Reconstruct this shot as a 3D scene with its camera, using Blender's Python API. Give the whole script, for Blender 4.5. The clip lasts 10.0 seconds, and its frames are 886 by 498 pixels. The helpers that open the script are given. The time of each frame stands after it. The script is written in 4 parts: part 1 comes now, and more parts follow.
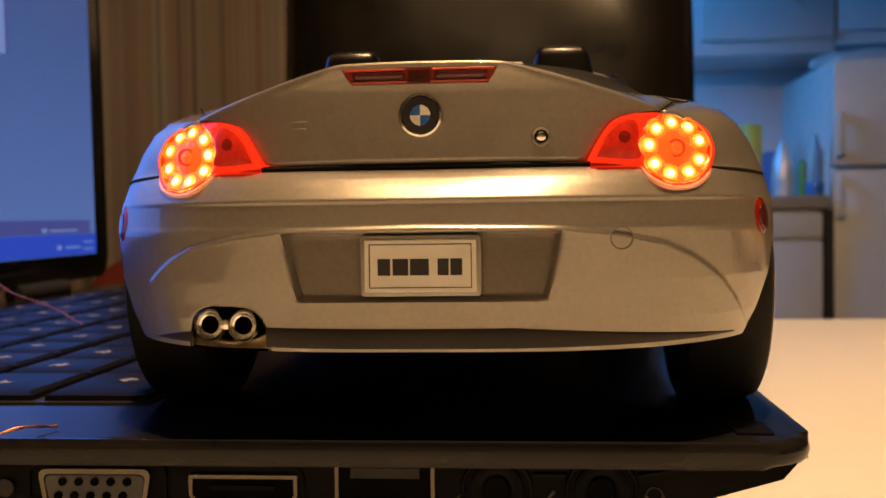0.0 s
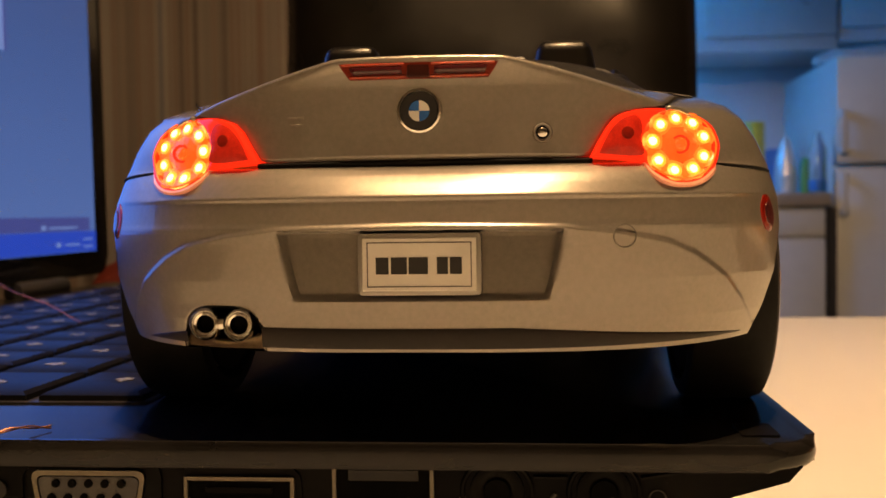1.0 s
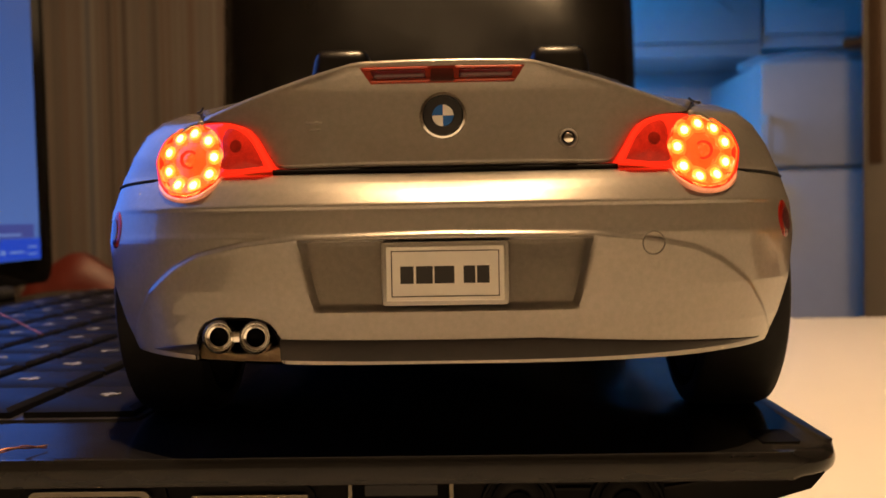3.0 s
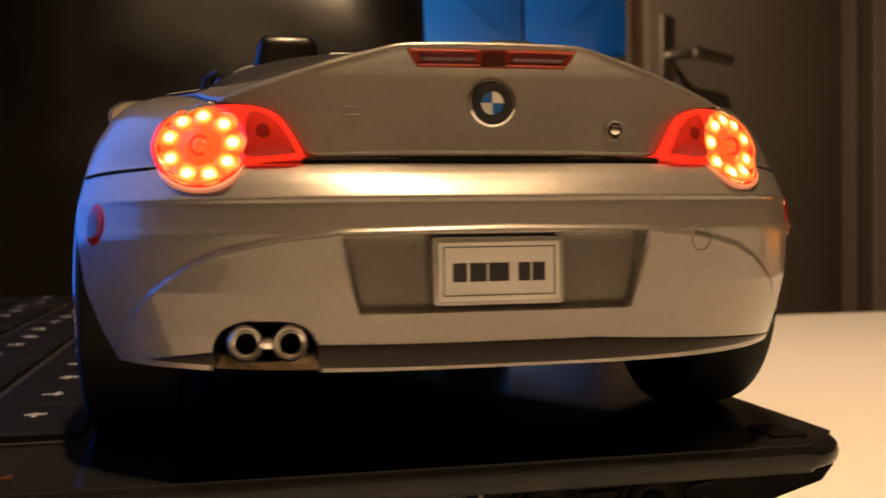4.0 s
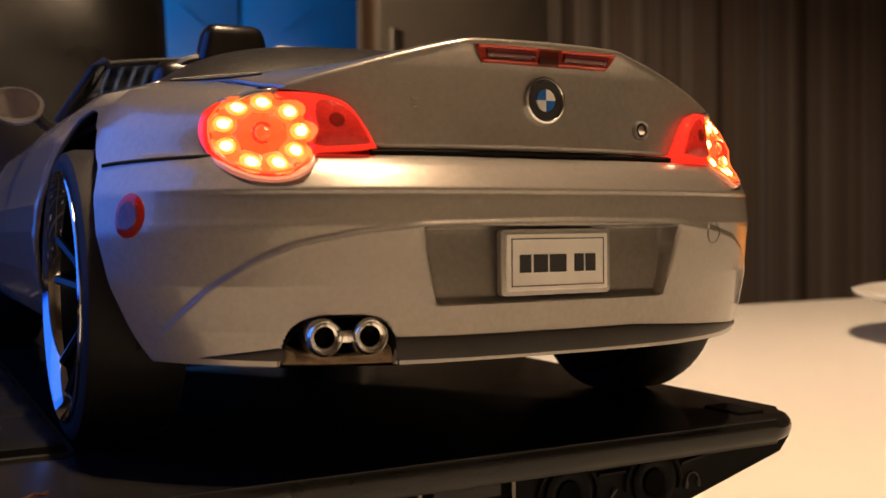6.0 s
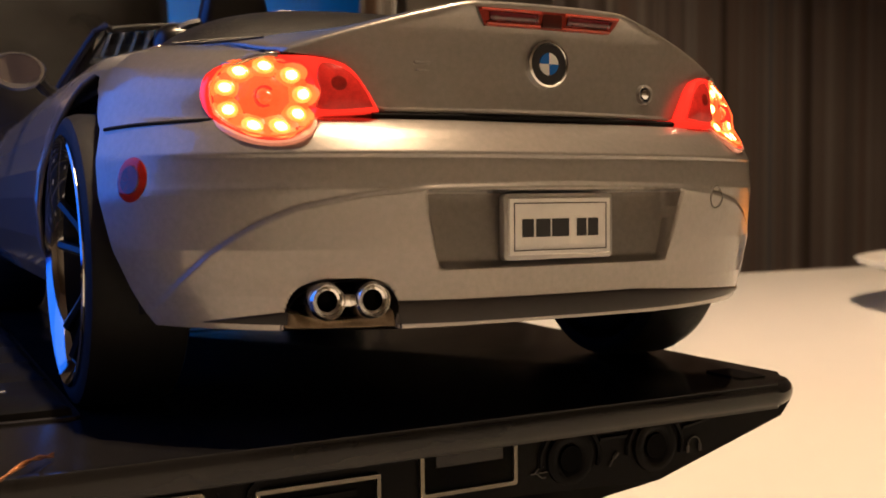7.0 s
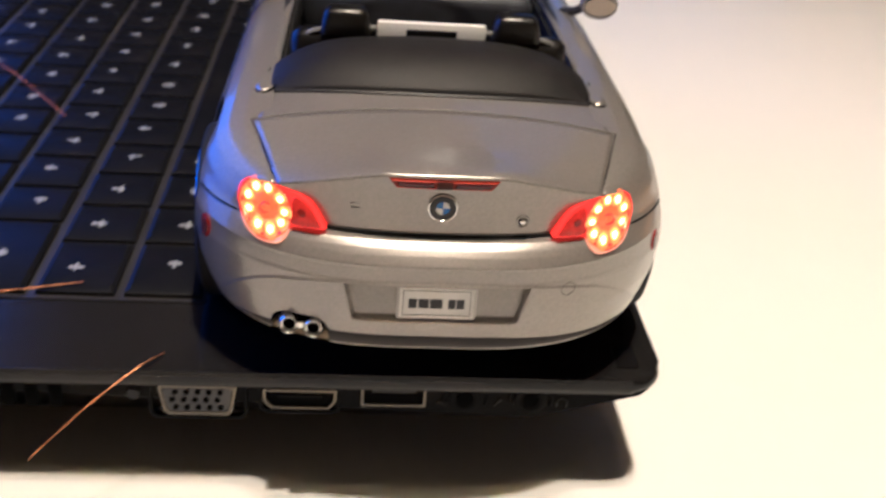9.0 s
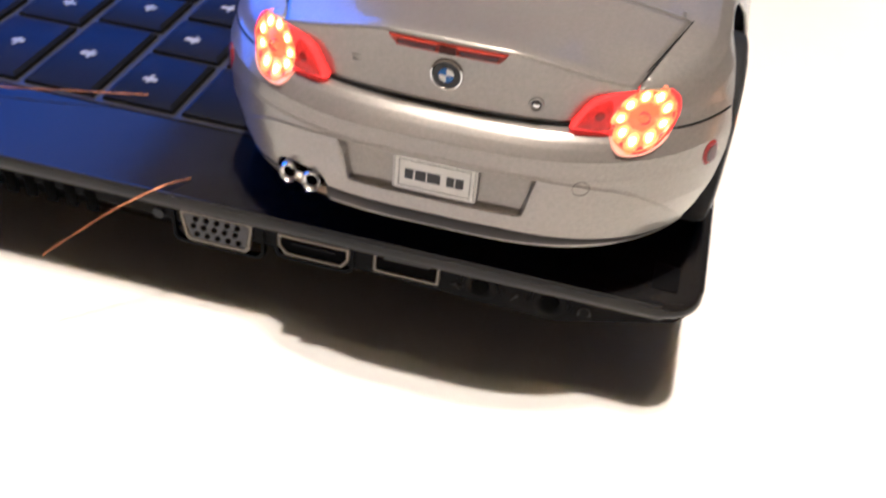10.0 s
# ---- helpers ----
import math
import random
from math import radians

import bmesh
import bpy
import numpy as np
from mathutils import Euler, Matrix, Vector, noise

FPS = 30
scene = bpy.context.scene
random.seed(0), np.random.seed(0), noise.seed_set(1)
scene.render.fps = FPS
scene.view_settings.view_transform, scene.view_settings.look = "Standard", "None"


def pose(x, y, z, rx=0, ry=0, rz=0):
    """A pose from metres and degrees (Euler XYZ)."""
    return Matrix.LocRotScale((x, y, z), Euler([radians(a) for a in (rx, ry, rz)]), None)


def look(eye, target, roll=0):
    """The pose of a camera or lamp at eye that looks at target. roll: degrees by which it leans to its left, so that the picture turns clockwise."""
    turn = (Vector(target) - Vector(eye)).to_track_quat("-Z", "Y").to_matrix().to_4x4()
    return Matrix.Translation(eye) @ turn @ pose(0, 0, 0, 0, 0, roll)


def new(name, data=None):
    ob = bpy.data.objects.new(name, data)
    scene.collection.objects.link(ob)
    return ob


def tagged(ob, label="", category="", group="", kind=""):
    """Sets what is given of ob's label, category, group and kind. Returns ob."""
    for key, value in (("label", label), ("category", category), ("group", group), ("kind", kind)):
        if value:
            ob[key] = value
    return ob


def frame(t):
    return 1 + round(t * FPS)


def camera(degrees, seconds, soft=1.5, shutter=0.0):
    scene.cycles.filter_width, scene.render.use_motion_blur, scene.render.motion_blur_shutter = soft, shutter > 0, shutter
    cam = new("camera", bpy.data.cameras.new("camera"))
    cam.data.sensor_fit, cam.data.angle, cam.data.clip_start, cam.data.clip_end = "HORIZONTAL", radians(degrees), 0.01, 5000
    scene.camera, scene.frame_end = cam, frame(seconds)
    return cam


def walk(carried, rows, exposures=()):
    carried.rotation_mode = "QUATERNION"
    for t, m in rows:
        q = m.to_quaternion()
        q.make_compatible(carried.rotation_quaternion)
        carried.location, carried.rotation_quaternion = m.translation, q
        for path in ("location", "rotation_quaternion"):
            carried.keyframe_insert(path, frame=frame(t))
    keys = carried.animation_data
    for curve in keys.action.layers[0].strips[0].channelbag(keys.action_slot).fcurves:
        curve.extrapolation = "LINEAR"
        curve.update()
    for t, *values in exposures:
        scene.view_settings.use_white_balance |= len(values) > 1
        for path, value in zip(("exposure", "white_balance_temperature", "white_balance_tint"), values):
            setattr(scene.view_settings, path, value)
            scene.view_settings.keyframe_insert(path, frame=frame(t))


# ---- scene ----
cam = camera(46.24, 10.0, soft=1.6, shutter=0.3)
cam.data.dof.use_dof, cam.data.dof.focus_distance, cam.data.dof.aperture_fstop = True, 0.135, 53
PATH = [
    (0, (0.01486, -0.12755, 0.05846), (-0.07700, 0.86769, 0.02567), -0.82),
    (0.5, (0.01487, -0.12492, 0.05818), (-0.07917, 0.87011, 0.02537), -0.79),
    (1, (0.01498, -0.12495, 0.05848), (-0.07904, 0.87000, 0.02317), -0.79),
    (1.5, (0.01506, -0.12506, 0.05837), (-0.08084, 0.86977, 0.02489), -0.78),
    (2, (0.00929, -0.12410, 0.05840), (-0.06096, 0.87295, 0.02736), -0.78),
    (2.2, (0.00881, -0.12497, 0.05815), (-0.06121, 0.87215, 0.02893), -0.82),
    (3.3, (-0.00194, -0.12035, 0.05926), (0.02129, 0.87882, 0.02576), -0.77),
    (3.5, (-0.00661, -0.11858, 0.05746), (0.06351, 0.87872, 0.03590), -0.49),
    (4, (-0.03006, -0.11123, 0.05781), (0.17368, 0.86742, 0.03041), -0.74),
    (4.5, (-0.05814, -0.10823, 0.05711), (0.22061, 0.85188, 0.03478), -0.59),
    (5, (-0.06530, -0.10260, 0.05715), (0.31170, 0.82332, 0.03399), -0.32),
    (5.2, (-0.06569, -0.10234, 0.05837), (0.34433, 0.80907, 0.02358), -0.40),
    (6.3, (-0.06946, -0.09859, 0.05567), (0.40222, 0.78304, 0.03977), -0.54),
    (6.5, (-0.06941, -0.09857, 0.05559), (0.40236, 0.78303, 0.04110), -0.60),
    (7, (-0.06889, -0.09932, 0.05578), (0.39590, 0.78461, 0.00429), -0.49),
    (7.3, (-0.06423, -0.10505, 0.05670), (0.40297, 0.77795, 0.01168), 3.16),
    (7.5, (-0.06187, -0.11722, 0.05587), (0.39176, 0.77368, 0.03286), 6.54),
    (7.7, (-0.05920, -0.12691, 0.07295), (0.35676, 0.78083, 0.01829), 7.05),
    (8, (-0.05356, -0.13623, 0.09101), (0.28670, 0.78819, -0.08126), 6.30),
    (8.2, (-0.04844, -0.14217, 0.09469), (0.25831, 0.78222, -0.13209), 7.58),
    (8.5, (-0.03298, -0.15021, 0.12132), (0.20667, 0.76796, -0.19416), 6.38),
    (8.7, (-0.02116, -0.15458, 0.14136), (0.15982, 0.74450, -0.25725), 5.64),
    (9, (-0.01583, -0.16427, 0.15862), (0.06852, 0.70170, -0.33431), 4.60),
    (9.2, (-0.00703, -0.16462, 0.16679), (0.01902, 0.67526, -0.37537), 4.06),
    (9.5, (0.01310, -0.16439, 0.17208), (-0.02865, 0.64879, -0.40843), 4.19),
    (9.7, (0.02093, -0.14930, 0.17109), (-0.05559, 0.61350, -0.47101), 5.10),
    (10, (0.03298, -0.14352, 0.15552), (-0.12614, 0.62185, -0.46810), 5.48),
]
walk(cam, [(t, look(eye, target, roll)) for t, eye, target, roll in PATH], exposures=[(0, 0.12, 6950, 18), (3.3, 0.07, 6400, 17), (4.0, 0.10, 6050, 16), (4.4, 0.22, 6000, 16), (5.0, 0.88, 5750, 15), (5.2, 0.53, 5700, 16), (6.3, 0.14, 5550, 17),
    (7.4, 0.14, 5150, 16), (8.0, 0.04, 4700, 15), (8.5, 0.13, 4450, 14), (9.0, 0.42, 4350, 13), (9.5, 0.72, 4200, 13), (10, 0.82, 4150, 13)])

# ---------------------------------------------------------------- lights
def lamp(name, kind, power, colour, m, **more):
    data = bpy.data.lights.new(name, kind)
    data.energy, data.color = power, colour
    if "radius" in more:
        data.shadow_soft_size = more["radius"]
    if "size" in more:
        data.shape, data.size, data.size_y = "RECTANGLE", more["size"][0], more["size"][1]
    ob = new(name, data)
    ob.matrix_world = m
    return ob


world = bpy.data.worlds.new("world")
world.use_nodes = True
world.node_tree.nodes["Background"].inputs[0].default_value = (0.30, 0.24, 0.18, 1)
world.node_tree.nodes["Background"].inputs[1].default_value = 0.02
scene.world = world

WARM = (1.0, 0.67, 0.33)
lamp("bulb_light_front", "POINT", 46.5, WARM, pose(0.045, -0.13, 1.05), radius=0.014)
lamp("bulb_light_back", "POINT", 21.6, WARM, pose(0.045, -0.045, 1.05), radius=0.014)
lamp("kitchen_light", "AREA", 10.8, (0.012, 0.335, 0.95), look((-0.45, 2.55, 0.80), (0.8, 3.05, 0.0)), size=(0.7, 0.8))
glow = lamp("screen_light", "AREA", 0.18, (0.022, 0.19, 0.90), pose(-0.180, 0.172, 0.138, 0, -90, 0), size=(0.18, 0.297))
glow.data.spread = radians(168)

# ---------------------------------------------------------------- materials
def material(name, colour, rough=0.5, metal=0.0, vary=0.1, scale=40.0, bump=0.0, bump_scale=200.0,
             coat=0.0, emit=None, power=0.0, glass=0.0, spec=0.5, coat_rough=0.05, rough_vary=0.0):
    mat = bpy.data.materials.new(name)
    mat.use_nodes = True
    tree = mat.node_tree
    n, links = tree.nodes, tree.links
    b = n["Principled BSDF"]
    b.inputs["Roughness"].default_value = rough
    b.inputs["Metallic"].default_value = metal
    b.inputs["Coat Weight"].default_value = coat
    b.inputs["Coat Roughness"].default_value = coat_rough
    b.inputs["Specular IOR Level"].default_value = spec
    b.inputs["Transmission Weight"].default_value = glass
    b.inputs["Base Color"].default_value = (*colour, 1)
    coords = n.new("ShaderNodeTexCoord")
    if vary > 0:
        fine, broad = n.new("ShaderNodeTexNoise"), n.new("ShaderNodeTexNoise")
        fine.inputs["Scale"].default_value, broad.inputs["Scale"].default_value = scale * 7, scale
        fine.inputs["Detail"].default_value = broad.inputs["Detail"].default_value = 4
        add = n.new("ShaderNodeMath")
        add.operation = "ADD"
        ramp = n.new("ShaderNodeMapRange")
        ramp.inputs[1].default_value, ramp.inputs[2].default_value = 0.6, 1.4
        ramp.inputs[3].default_value, ramp.inputs[4].default_value = 1 - vary, 1 + vary
        mix = n.new("ShaderNodeVectorMath")
        mix.operation = "SCALE"
        mix.inputs[0].default_value = colour
        for tex in (fine, broad):
            links.new(coords.outputs["Object"], tex.inputs["Vector"])
        links.new(fine.outputs[0], add.inputs[0])
        links.new(broad.outputs[0], add.inputs[1])
        links.new(add.outputs[0], ramp.inputs[0])
        links.new(ramp.outputs[0], mix.inputs["Scale"])
        links.new(mix.outputs[0], b.inputs["Base Color"])
        if rough_vary > 0:
            rr = n.new("ShaderNodeMapRange")
            rr.inputs[1].default_value, rr.inputs[2].default_value = 0.35, 0.65
            rr.inputs[3].default_value, rr.inputs[4].default_value = max(0.02, rough - rough_vary), rough + rough_vary
            links.new(broad.outputs[0], rr.inputs[0])
            links.new(rr.outputs[0], b.inputs["Roughness"])
    if bump > 0:
        tex, node = n.new("ShaderNodeTexNoise"), n.new("ShaderNodeBump")
        tex.inputs["Scale"].default_value = bump_scale
        tex.inputs["Detail"].default_value = 5
        node.inputs["Strength"].default_value = bump
        node.inputs["Distance"].default_value = 0.3 / bump_scale
        links.new(coords.outputs["Object"], tex.inputs["Vector"])
        links.new(tex.outputs[0], node.inputs["Height"])
        links.new(node.outputs[0], b.inputs["Normal"])
    if emit:
        b.inputs["Emission Color"].default_value = (*emit, 1)
        b.inputs["Emission Strength"].default_value = power
    return mat


PAINT = material("silver_paint", (0.250, 0.230, 0.209), 0.34, 0.54, 0.14, 1400, 0.17, 5200, coat=0.85, coat_rough=0.03)
PAINT.node_tree.nodes["Principled BSDF"].inputs["Coat IOR"].default_value = 1.5
BLACK_PLASTIC = material("black_plastic", (0.014, 0.014, 0.016), 0.45, 0, 0.2, 60, 0.1, 1500, spec=0.3)
VALANCE = material("valance_dark", (0.014, 0.011, 0.010), 0.38, 0, 0.15, 300, spec=0.25)
UNDER = material("matt_underside", (0.007, 0.007, 0.007), 0.8, 0, 0.2, 60, spec=0.15)
RUBBER = material("tyre_rubber", (0.008, 0.008, 0.0085), 0.62, 0, 0.25, 90, 0.15, 900, spec=0.18)
CHROME = material("chrome", (0.78, 0.77, 0.75), 0.14, 1.0, 0.05, 80)
RIM = material("rim_alloy", (0.55, 0.55, 0.56), 0.08, 1.0, 0.05, 80)
# near-black that puts the shade inside holes and gaps into colour
HOLE = material("dark_hole", (0.003, 0.003, 0.003), 0.9, 0, 0.0, spec=0.03)
LENS = material("red_lens_lit", (0.45, 0.010, 0.004), 0.18, 0, 0.25, 500, coat=0.2, spec=0.3, emit=(1.0, 0.030, 0.007), power=0.95)
LENS_DIM = material("red_lens_dim", (0.30, 0.012, 0.004), 0.25, 0, 0.6, 900, 0.5, 1800, spec=0.2, coat=0.15, emit=(1.0, 0.035, 0.012), power=0.22)
DISH = material("lit_reflector_dish", (0.5, 0.05, 0.015), 0.2, 0, 0.4, 700, 0.6, 1500, emit=(1.0, 0.10, 0.010), power=0.95)
GUN = material("dark_alloy", (0.02, 0.02, 0.022), 0.4, 0.8, 0.1, 90)
LED = material("led", (1.0, 0.5, 0.1), 0.3, 0, 0.0, emit=(1.0, 0.52, 0.10), power=9.0)
RING = material("lamp_ring_glow", (0.6, 0.08, 0.02), 0.2, 0, 0.3, 700, emit=(1.0, 0.11, 0.010), power=1.15)
RED_MID = material("red_lens_shaded", (0.25, 0.010, 0.005), 0.2, 0, 0.1, 300, coat=0.5, emit=(1.0, 0.03, 0.008), power=0.14)
LENS_RIM = material("lens_rim", (0.55, 0.30, 0.22), 0.12, 0, 0.1, 300, coat=0.5, emit=(1.0, 0.22, 0.08), power=0.28)
MIRROR = material("mirror_glass", (0.26, 0.22, 0.19), 0.03, 1.0, 0.0)
RED_DARK = material("red_lens_unlit", (0.17, 0.014, 0.003), 0.3, 0, 0.3, 400, spec=0.1)
SILVER = material("silver_plastic", (0.66, 0.65, 0.63), 0.4, 0.2, 0.06, 200)
RED_GLOSS = material("red_side_lens", (0.20, 0.009, 0.003), 0.16, 0, 0.2, 500, coat=0.3, spec=0.35)
BOSS = material("lens_centre", (0.22, 0.012, 0.006), 0.2, 0, 0.3, 900, coat=0.3, spec=0.4)
RED_CORE = material("red_reflector_core", (0.06, 0.008, 0.010), 0.12, 0, 0.3, 900, coat=0.4, spec=0.4)
RED_BLACK = material("red_lens_divider", (0.035, 0.004, 0.002), 0.4, 0, 0.1, 500, spec=0.2)
EDGE_GLOW = material("red_edge_glow", (0.34, 0.030, 0.008), 0.2, 0, 0.2, 500, coat=0.4, spec=0.4)
SEAM = material("fine_seam", (0.09, 0.08, 0.07), 0.5, 0, 0.1, 300)
TRAY = material("tarnished_metal", (0.20, 0.155, 0.105), 0.42, 1.0, 0.3, 400)
# two emissions that stand in for the bloom round each led
HALO = material("led_halo_glow", (0.8, 0.2, 0.03), 0.3, 0, 0.0, emit=(1.0, 0.27, 0.025), power=1.7)
OUTER_HALO = material("led_outer_halo", (0.7, 0.1, 0.02), 0.3, 0, 0.2, 700, emit=(1.0, 0.15, 0.014), power=1.25)
WHITE_PLATE = material("plate_white", (0.72, 0.71, 0.68), 0.4, 0, 0.05, 90)
PLATE_GREY = material("plate_frame", (0.36, 0.35, 0.335), 0.35, 0.6, 0.08, 300)
BAR = material("plate_black", (0.012, 0.012, 0.013), 0.5, 0, 0.0)
BLUE = material("emblem_blue", (0.015, 0.12, 0.46), 0.25, 0, 0.05, 200, coat=0.3)
INSERT = material("port_insert", (0.045, 0.045, 0.050), 0.5, 0, 0.2, 300)
BAR_GREY = material("grey_bar_plastic", (0.16, 0.155, 0.15), 0.4, 0.2, 0.1, 300)
WHITE = material("emblem_white", (0.75, 0.75, 0.74), 0.3, 0, 0.05, 200, coat=0.5)
LEATHER = material("black_leather", (0.0042, 0.0036, 0.0030), 0.33, 0, 0.25, 12, 0.09, 260, rough_vary=0.06, spec=0.34)
TONNEAU = material("dark_tonneau", (0.009, 0.0085, 0.008), 0.50, 0, 0.35, 900, 0.9, 2200, spec=0.16)
GLOSS_BLACK = material("piano_black", (0.006, 0.006, 0.007), 0.10, 0, 0.15, 30, coat=0.3, rough_vary=0.05)
SHELL = material("laptop_shell", (0.0030, 0.0028, 0.0030), 0.48, 0, 0.2, 60, 0.12, 2500, spec=0.06)
PALM = material("laptop_palmrest", (0.0085, 0.0080, 0.0080), 0.20, 0, 0.15, 30, 0.02, 900, rough_vary=0.06, spec=0.27)
TRAY_GREY = material("keyboard_tray_grey", (0.020, 0.019, 0.019), 0.4, 0, 0.3, 90, spec=0.3)
KEY = material("key_black", (0.0042, 0.0042, 0.0045), 0.42, 0, 0.15, 120, 0.1, 3000, spec=0.07)
LEGEND = material("key_legend", (0.18, 0.18, 0.176), 0.5, 0, 0.0)
MARK = material("faded_print", (0.06, 0.057, 0.054), 0.6, 0, 0.0, spec=0.1)
PORT = material("port_metal", (0.15, 0.135, 0.11), 0.4, 1.0, 0.12, 300)
COPPER = material("copper_wire", (0.34, 0.15, 0.06), 0.48, 1.0, 0.1, 400)
TABLE = material("white_laminate", (0.64, 0.625, 0.595), 0.34, 0, 0.015, 8, 0.03, 600, rough_vary=0.015)
CERAMIC = material("white_ceramic", (0.82, 0.80, 0.76), 0.15, 0, 0.03, 20)
ORANGE = material("orange_food", (0.75, 0.30, 0.04), 0.5, 0, 0.3, 60, 0.6, 120)
RED_BOWL = material("red_enamel", (0.085, 0.010, 0.005), 0.5, 0, 0.1, 20)
KITCHEN_WHITE = material("cabinet_white", (0.74, 0.75, 0.75), 0.4, 0, 0.04, 4)
KITCHEN_WALL = material("kitchen_wall", (0.70, 0.72, 0.74), 0.6, 0, 0.05, 5)
WORKTOP = material("worktop", (0.42, 0.38, 0.34), 0.4, 0, 0.15, 30)
DARK_GAP = material("dark_gap", (0.03, 0.03, 0.035), 0.6, 0, 0.1, 20)
DOOR = material("door_paint", (0.17, 0.15, 0.13), 0.5, 0, 0.06, 6, 0.05, 60)
DOOR_EDGE = material("door_edge", (0.50, 0.45, 0.38), 0.5, 0, 0.06, 6)
STEEL = material("brushed_steel", (0.5, 0.49, 0.47), 0.3, 1.0, 0.08, 40)
BROWN = material("lock_plate", (0.14, 0.09, 0.06), 0.4, 0.6, 0.1, 20)
SHADE = material("added_shade_fabric", (0.30, 0.25, 0.18), 0.8, 0, 0.1, 60, 0.2, 400)
FLOOR = material("floor_boards", (0.12, 0.085, 0.058), 0.45, 0, 0.2, 3)
CEILING = material("ceiling_paint", (0.80, 0.77, 0.72), 0.8, 0, 0.03, 3)
SIDE_WALL = material("side_wall_paint", (0.46, 0.40, 0.33), 0.8, 0, 0.05, 3)
CLEAR = material("clear_plastic", (0.9, 0.93, 0.95), 0.08, 0, 0.0, glass=0.9)
FOIL = material("crumpled_plastic", (0.75, 0.78, 0.82), 0.25, 0.4, 0.1, 20, 0.6, 40)
YELLOW = material("yellow_tin", (0.70, 0.55, 0.06), 0.4, 0, 0.1, 20)
GREEN = material("green_label", (0.10, 0.32, 0.08), 0.4, 0, 0.1, 20)
BLUE_PLASTIC = material("blue_plastic", (0.05, 0.22, 0.60), 0.35, 0, 0.05, 20)
GLASS = material("windscreen_glass", (0.7, 0.75, 0.78), 0.03, 0, 0.0, glass=1.0)
SCREEN = material("lit_screen", (0.02, 0.02, 0.03), 0.2, 0, 0.0, emit=(0.050, 0.110, 0.34), power=1.0)
def fade_up(mat, low, high, z0, z1):
    """A lit picture that changes colour from its foot to its top."""
    n, links = mat.node_tree.nodes, mat.node_tree.links
    coords, split, ramp, mix = n.new("ShaderNodeTexCoord"), n.new("ShaderNodeSeparateXYZ"), n.new("ShaderNodeMapRange"), n.new("ShaderNodeMix")
    mix.data_type = "RGBA"
    links.new(coords.outputs["Object"], split.inputs[0])
    links.new(split.outputs[2], ramp.inputs[0])
    ramp.inputs[1].default_value, ramp.inputs[2].default_value = z0, z1
    links.new(ramp.outputs[0], mix.inputs[0])
    mix.inputs[6].default_value, mix.inputs[7].default_value = (*low, 1), (*high, 1)
    links.new(mix.outputs[2], n["Principled BSDF"].inputs["Emission Color"])


fade_up(SCREEN, (0.060, 0.125, 0.34), (0.028, 0.072, 0.22), 0.03, 0.12)
SCREEN_BAR = material("lit_taskbar", (0.02, 0.02, 0.03), 0.2, 0, 0.0, emit=(0.01, 0.05, 0.42), power=1.0)
SCREEN_PALE = material("lit_screen_pale", (0.02, 0.02, 0.03), 0.2, 0, 0.0, emit=(0.12, 0.20, 0.46), power=1.0)
SCREEN_DARK = material("lit_window_edge", (0.02, 0.02, 0.03), 0.2, 0, 0.0, emit=(0.04, 0.055, 0.22), power=1.0)


def striped(name):
    """Wallpaper with upright stripes of uneven width."""
    mat = material(name, (0.2, 0.2, 0.2), 0.75, 0, 0.0)
    n, links = mat.node_tree.nodes, mat.node_tree.links
    b = n["Principled BSDF"]
    coords, split = n.new("ShaderNodeTexCoord"), n.new("ShaderNodeSeparateXYZ")
    links.new(coords.outputs["Object"], split.inputs[0])
    noise_a = n.new("ShaderNodeTexNoise")
    noise_a.noise_dimensions = "1D"
    noise_a.inputs["Scale"].default_value = 13
    noise_a.inputs["Detail"].default_value = 3
    noise_a.inputs["Roughness"].default_value = 0.75
    links.new(split.outputs[0], noise_a.inputs["W"])
    ramp = n.new("ShaderNodeValToRGB")
    ramp.color_ramp.interpolation = "LINEAR"
    stops = [(0.30, (0.055, 0.038, 0.029)), (0.40, (0.092, 0.073, 0.062)), (0.47, (0.175, 0.151, 0.138)),
             (0.52, (0.138, 0.092, 0.070)), (0.58, (0.184, 0.166, 0.157)), (0.66, (0.239, 0.211, 0.184)), (0.72, (0.101, 0.101, 0.120))]
    while len(ramp.color_ramp.elements) < len(stops):
        ramp.color_ramp.elements.new(0.5)
    for e, (p, c) in zip(ramp.color_ramp.elements, stops):
        e.position, e.color = p, (*c, 1)
    links.new(noise_a.outputs[0], ramp.inputs[0])
    grain = n.new("ShaderNodeTexNoise")
    grain.inputs["Scale"].default_value = 90
    links.new(coords.outputs["Object"], grain.inputs["Vector"])
    bump = n.new("ShaderNodeBump")
    bump.inputs["Strength"].default_value, bump.inputs["Distance"].default_value = 0.3, 0.002
    links.new(grain.outputs[0], bump.inputs["Height"])
    links.new(bump.outputs[0], b.inputs["Normal"])
    links.new(ramp.outputs[0], b.inputs["Base Color"])
    return mat


STRIPES = striped("striped_wallpaper")

# ---------------------------------------------------------------- mesh helpers
def link_mesh(name, bm, mat, smooth=None):
    mesh = bpy.data.meshes.new(name)
    bmesh.ops.recalc_face_normals(bm, faces=bm.faces)
    if smooth is not None:
        for f in bm.faces:
            f.smooth = True
        for e in bm.edges:
            if len(e.link_faces) == 2 and e.calc_face_angle(0) > radians(smooth):
                e.smooth = False
    bm.to_mesh(mesh)
    bm.free()
    mesh.materials.append(mat)
    return mesh


